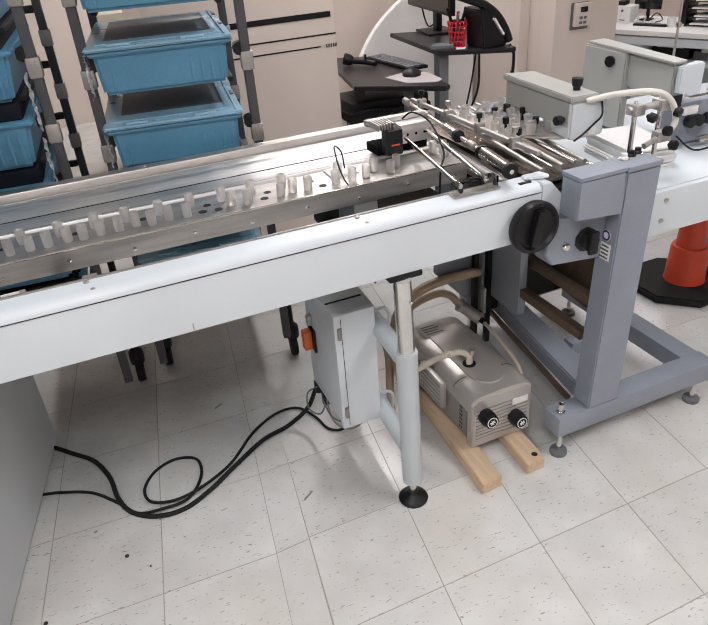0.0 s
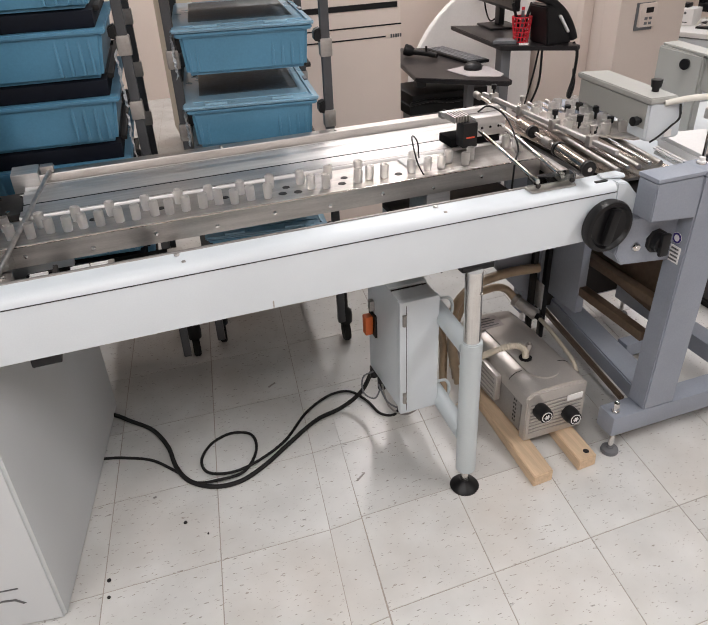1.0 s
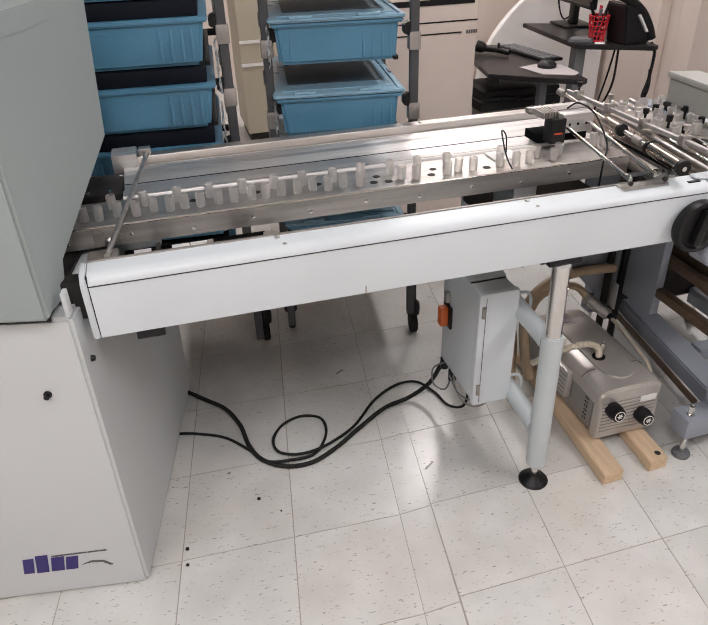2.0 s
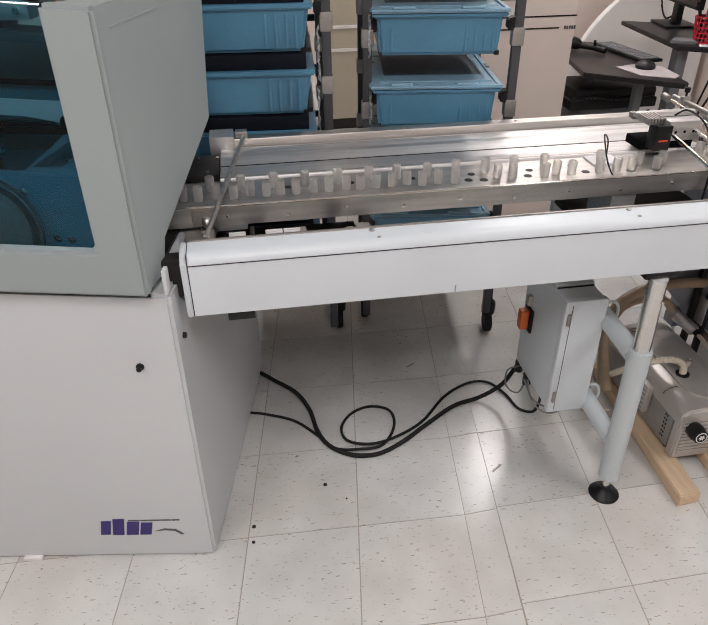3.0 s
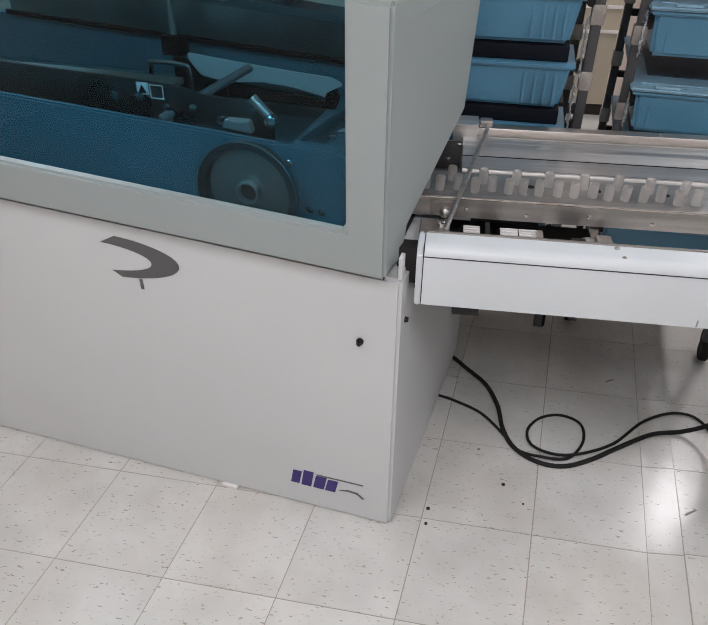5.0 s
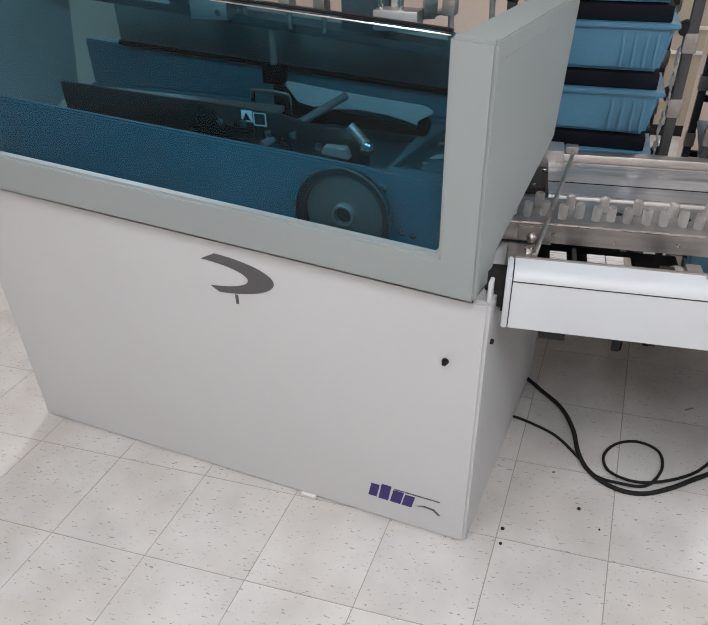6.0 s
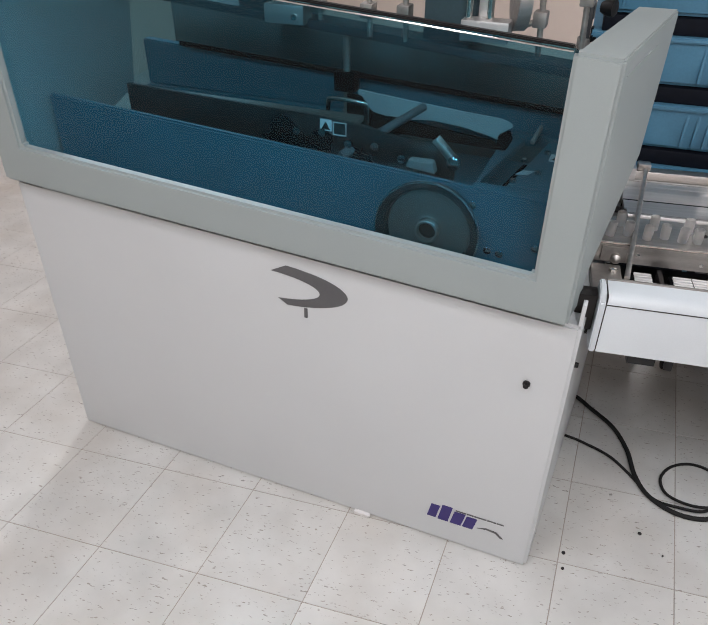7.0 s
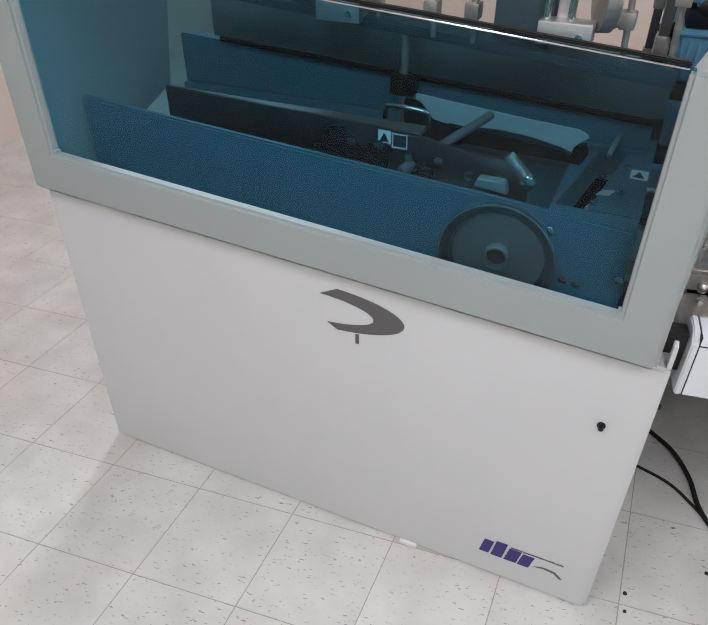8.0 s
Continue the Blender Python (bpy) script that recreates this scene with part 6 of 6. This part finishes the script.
part("dark_box", B(-0.24, 0.02, -0.05, 0.25, 0.0005, 0.075, bevel=0.004), M_BLACK, sb_)
part("paper_pile", B(-0.20, -0.02, -0.06, 0.2, 0.0755, 0.088, bevel=0.002), M_PAPER, sb_)
part("dark_box", B(0.04, 0.40, -0.02, 0.25, 0.0005, 0.055, bevel=0.004), M_GREY, sb_)
part("white_box", B(0.10, 0.30, -0.06, 0.1, 0.0555, 0.085, bevel=0.003), M_PAPER, sb_)
pr = thing("small_printer", on_counter(-0.03, 0.30, 0.65), "small white box printer on the counter", "printer", rz=CTR_TURN)
part("body", B(-0.075, 0.062, -0.06, 0.08, 0.0005, 0.115, bevel=0.008), M_PAPER, pr)
part("mark", LA((0.0, -0.0602, 0.085), (0, -1, 0), [(0, 0.009), (0.0008, 0.009), (0.0008, 0.0001)], seg=16), M_GREYINK, pr)
part("letter_bar", B(-0.02, 0.025, -0.0615, -0.0602, 0.02, 0.026, bevel=0), M_GREYINK, pr)
part("lid", B(-0.06, 0.0, -0.03, 0.05, 0.1155, 0.145, bevel=0.006), M_BLACK, pr)
m2 = thing("monitor", on_counter(0.075, 0.42, 0.65), "small black monitor on the counter", "monitor", rz=CTR_TURN)
part("foot", B(-0.04, 0.04, -0.03, 0.05, 0.0005, 0.01, bevel=0.003), M_BLACK, m2)
part("neck", B(-0.012, 0.012, 0.02, 0.035, 0.0105, 0.10, bevel=0.003), M_BLACK, m2)
part("screen", B(-0.10, 0.10, 0.0, 0.018, 0.075, 0.235, bevel=0.004), M_SCREEN, m2)
k2 = thing("keyboard", on_counter(0.20, 0.20, 0.65), "dark keyboard with tangled leads on the counter", "keyboard", rz=CTR_TURN)
part("case", B(-0.11, 0.13, -0.03, 0.03, 0.0005, 0.014, bevel=0.004), M_BLACK, k2)
part("lead", T([(-0.13, 0.02, 0.008), (-0.10, 0.05, 0.06), (-0.06, 0.06, 0.05), (-0.08, 0.05, 0.01), (-0.12, 0.04, 0.04)], 0.005, seg=8), M_CLEARHOSE, k2)
part("lead", T([(-0.05, 0.08, 0.02), (0.0, 0.10, 0.07), (0.05, 0.09, 0.03), (0.0, 0.09, 0.01)], 0.004, seg=8), M_BLACK, k2)
cp = thing("mug", on_counter(0.345, 0.21, 0.65), "white mug on the counter", "mug", rz=CTR_TURN)
part("cup", LA((0, 0, 0.0005), (0, 0, 1), [(0, 0.028), (0.055, 0.030), (0.055, 0.026), (0.008, 0.024), (0.008, 0.0001)], seg=24), M_PAPER, cp)
tr = thing("paper_tray", on_counter(0.52, 0.33, 0.65), "black letter tray rack with papers on the counter", "paper tray", rz=CTR_TURN)
for k in range(4):
    part("shelf", B(-0.09, 0.10, -0.09, 0.10, 0.006 + 0.05 * k, 0.014 + 0.05 * k, bevel=0.002), M_BLACK, tr)
    part("paper", B(-0.06 + 0.02 * (k % 2), 0.08, -0.10, 0.08, 0.0145 + 0.05 * k, 0.024 + 0.05 * k, bevel=0.001), M_PAPER, tr)
for x in (-0.10, 0.101):
    part("side", B(x, x + 0.008, -0.09, 0.10, 0.0005, 0.20, bevel=0.002), M_BLACK, tr)
sd = thing("speaker_box", on_counter(0.375, 0.38, 0.65), "tall black box beside the trays on the counter", "box", rz=CTR_TURN)
part("body", B(-0.035, 0.035, -0.04, 0.06, 0.0005, 0.19, bevel=0.005), M_BLACK, sd)

# ---- cables and litter on the floor ----
fc = thing("floor_cable", (0.0, 0.35, 0.0), "black mains cables lying in a loop on the floor", "cable")
thick = [(-0.50, 0.80, 0.012), (-0.425, 0.748, 0.008), (-0.372, 0.69, 0.008), (-0.305, 0.612, 0.008), (-0.266, 0.507, 0.008), (-0.252, 0.40, 0.008), (-0.22, 0.321, 0.008), (-0.153, 0.269, 0.008), (-0.07, 0.261, 0.008), (0.019, 0.302, 0.008), (0.115, 0.369, 0.008), (0.232, 0.445, 0.008), (0.33, 0.465, 0.016), (0.40, 0.45, 0.075), (0.435, 0.43, 0.165)]
part("thick_cable", T(thick, 0.0075, seg=10), M_RUBBER, fc)
thin = [(-0.55, 0.55, 0.006), (-0.465, 0.532, 0.005), (-0.408, 0.512, 0.005), (-0.324, 0.466, 0.005), (-0.259, 0.389, 0.005), (-0.206, 0.313, 0.005), (-0.137, 0.284, 0.016), (-0.052, 0.296, 0.010), (0.005, 0.38, 0.006), (0.006, 0.463, 0.005), (-0.057, 0.495, 0.005), (-0.127, 0.469, 0.005), (-0.17, 0.406, 0.005), (-0.161, 0.336, 0.010), (-0.094, 0.297, 0.020), (-0.007, 0.319, 0.014), (0.104, 0.388, 0.006), (0.214, 0.502, 0.006), (0.318, 0.560, 0.006), (0.392, 0.552, 0.006), (0.431, 0.477, 0.006), (0.45, 0.395, 0.006), (0.50, 0.375, 0.006), (0.53, 0.41, 0.06), (0.50, 0.42, 0.185)]
part("thin_cable", T(thin, 0.0048, seg=8), M_RUBBER, fc)
gw = thing("loose_wires", (0.45, 0.3, 0.0), "thin grey wires hanging below the enclosure", "wires")
part("wire", T([(0.42, 0.33, 0.19), (0.43, 0.27, 0.155), (0.48, 0.245, 0.135), (0.53, 0.28, 0.150), (0.54, 0.34, 0.19)], 0.003, seg=6), M_GREY, gw)
part("wire", T([(0.44, 0.36, 0.19), (0.43, 0.27, 0.145), (0.47, 0.235, 0.120), (0.53, 0.25, 0.128), (0.56, 0.30, 0.18)], 0.003, seg=6), M_DULL, gw)
part("wire", T([(0.53, 0.30, 0.19), (0.55, 0.25, 0.150), (0.60, 0.20, 0.135), (0.64, 0.17, 0.165)], 0.0025, seg=6), M_CREAMHOSE, gw)
part("wire", T([(0.43, 0.40, 0.19), (0.40, 0.42, 0.16), (0.39, 0.39, 0.12), (0.42, 0.36, 0.11), (0.45, 0.37, 0.16)], 0.003, seg=6), M_GREY, gw)
uw = thing("wire_bundle", (0.5, 0.25, 0.66), "tangle of black wires under the beam", "wires")
rw = random.Random(12)
for k in range(9):
    x = 0.56 + 0.022 * k
    pts = [(x, 0.22, 0.745), (x + rw.uniform(-0.04, 0.04), 0.20 + rw.uniform(-0.05, 0.05), 0.68), (x + rw.uniform(-0.05, 0.07), 0.24, 0.62 + rw.uniform(-0.02, 0.04)), (x + rw.uniform(0.0, 0.1), 0.27, 0.70), (x + rw.uniform(0.0, 0.12), 0.28, 0.745)]
    part("wire", T(pts, 0.003, seg=6), M_BLACK, uw)
part("hanger", B(0.50, 0.84, 0.20, 0.30, 0.74, 0.752, bevel=0.002), M_DARK, uw)
for x, y, a, ln in ((0.283, 0.143, 35, 0.042), (0.138, 0.707, 30, 0.034), (0.05, 0.33, 5, 0.02), (-0.33, 0.30, 20, 0.01)):
    sp = box(bmesh.new(), -ln / 2, ln / 2, -0.003, 0.003, 0.0005, 0.003, bevel=0.001)
    bmesh.ops.transform(sp, matrix=pose(x, y, 0, 0, 0, a), verts=sp.verts)
    solid("floor_scrap", sp, M_DULL, "small brown scrap on the floor tiles", "scrap", "scraps on the floor")
for x, y, r in ((-0.256, 0.166, 0.006), (-0.477, 0.042, 0.006), (-0.480, -0.012, 0.005), (-0.20, 0.10, 0.003)):
    solid("floor_crumb", LA((x, y, 0.0003), (0, 0, 1), [(0, r), (0.003, r * 0.9), (0.004, r * 0.4), (0.004, 0.0001)], seg=7), M_DARK, "small dark crumb on the floor tiles", "crumb", "crumbs on the floor")

# ---- floor tiles ----
fl = new("floor", mesh_of("floor", B(X0 - 0.12, X1 + 0.12, Y0 - 0.12, Y1 + 0.12, -0.10, -0.0012, bevel=0), M_JOINT))
tagged(fl, "cream vinyl tile floor with dark flecks and thin joints", "floor", kind="structure")


def tile_mesh(u, v, gap=0.0007):
    bm = bmesh.new()
    n = Vector((u[0], u[1], 0)), Vector((v[0], v[1], 0))
    def at(a, b, z):
        return Vector((0, 0, z)) + n[0] * a + n[1] * b
    g = gap / 0.31
    lo = [bm.verts.new(at(a, b, -0.0030)) for a, b in ((g, g), (1 - g, g), (1 - g, 1 - g), (g, 1 - g))]
    h = 2.2 * g
    hi = [bm.verts.new(at(a, b, 0.0)) for a, b in ((h, h), (1 - h, h), (1 - h, 1 - h), (h, 1 - h))]
    bm.faces.new(hi)
    for k in range(4):
        bm.faces.new((lo[k], lo[(k + 1) % 4], hi[(k + 1) % 4], hi[k]))
    return mesh_of("tile", bm, M_TILE, smooth=10)


def lay(origin, u, v, cols, rows):
    near, rest = tile_mesh(u, v), []
    for i in range(*cols):
        for j in range(*rows):
            p = Vector((origin[0] + i * u[0] + j * v[0], origin[1] + i * u[1] + j * v[1], 0))
            if -1.3 < p.x < 2.0 and -0.75 < p.y < 1.3:
                ob = new("tile", near)
                ob.parent, ob.location = fl, p
            elif X0 - 0.3 < p.x < X1 and Y0 - 0.3 < p.y < Y1:
                rest.append(p)
    bm = bmesh.new()
    bm.from_mesh(near)
    src = [(v.co.copy()) for v in bm.verts]
    faces = [[v.index for v in f.verts] for f in bm.faces]
    bm.free()
    verts, fs = [], []
    for p in rest:
        k = len(verts)
        verts += [c + p for c in src]
        fs += [[k + i for i in f] for f in faces]
    me = bpy.data.meshes.new("tiles_far")
    me.from_pydata(verts, [], fs)
    me.materials.append(M_TILE)
    ob = new("tiles_far", me)
    ob.parent = fl
    tagged(ob, "cream vinyl tiles further off", kind="stuff")


lay((-0.182, -0.005), (0.312, -0.012), (0.045, 0.320), (-16, 1), (-14, 20))
lay((0.130, -0.017), (0.098, 0.006), (0.045, 0.320), (0, 1), (-14, 20))
lay((0.230, -0.005), (0.303, 0.002), (0.042, 0.312), (0, 24), (-14, 20))
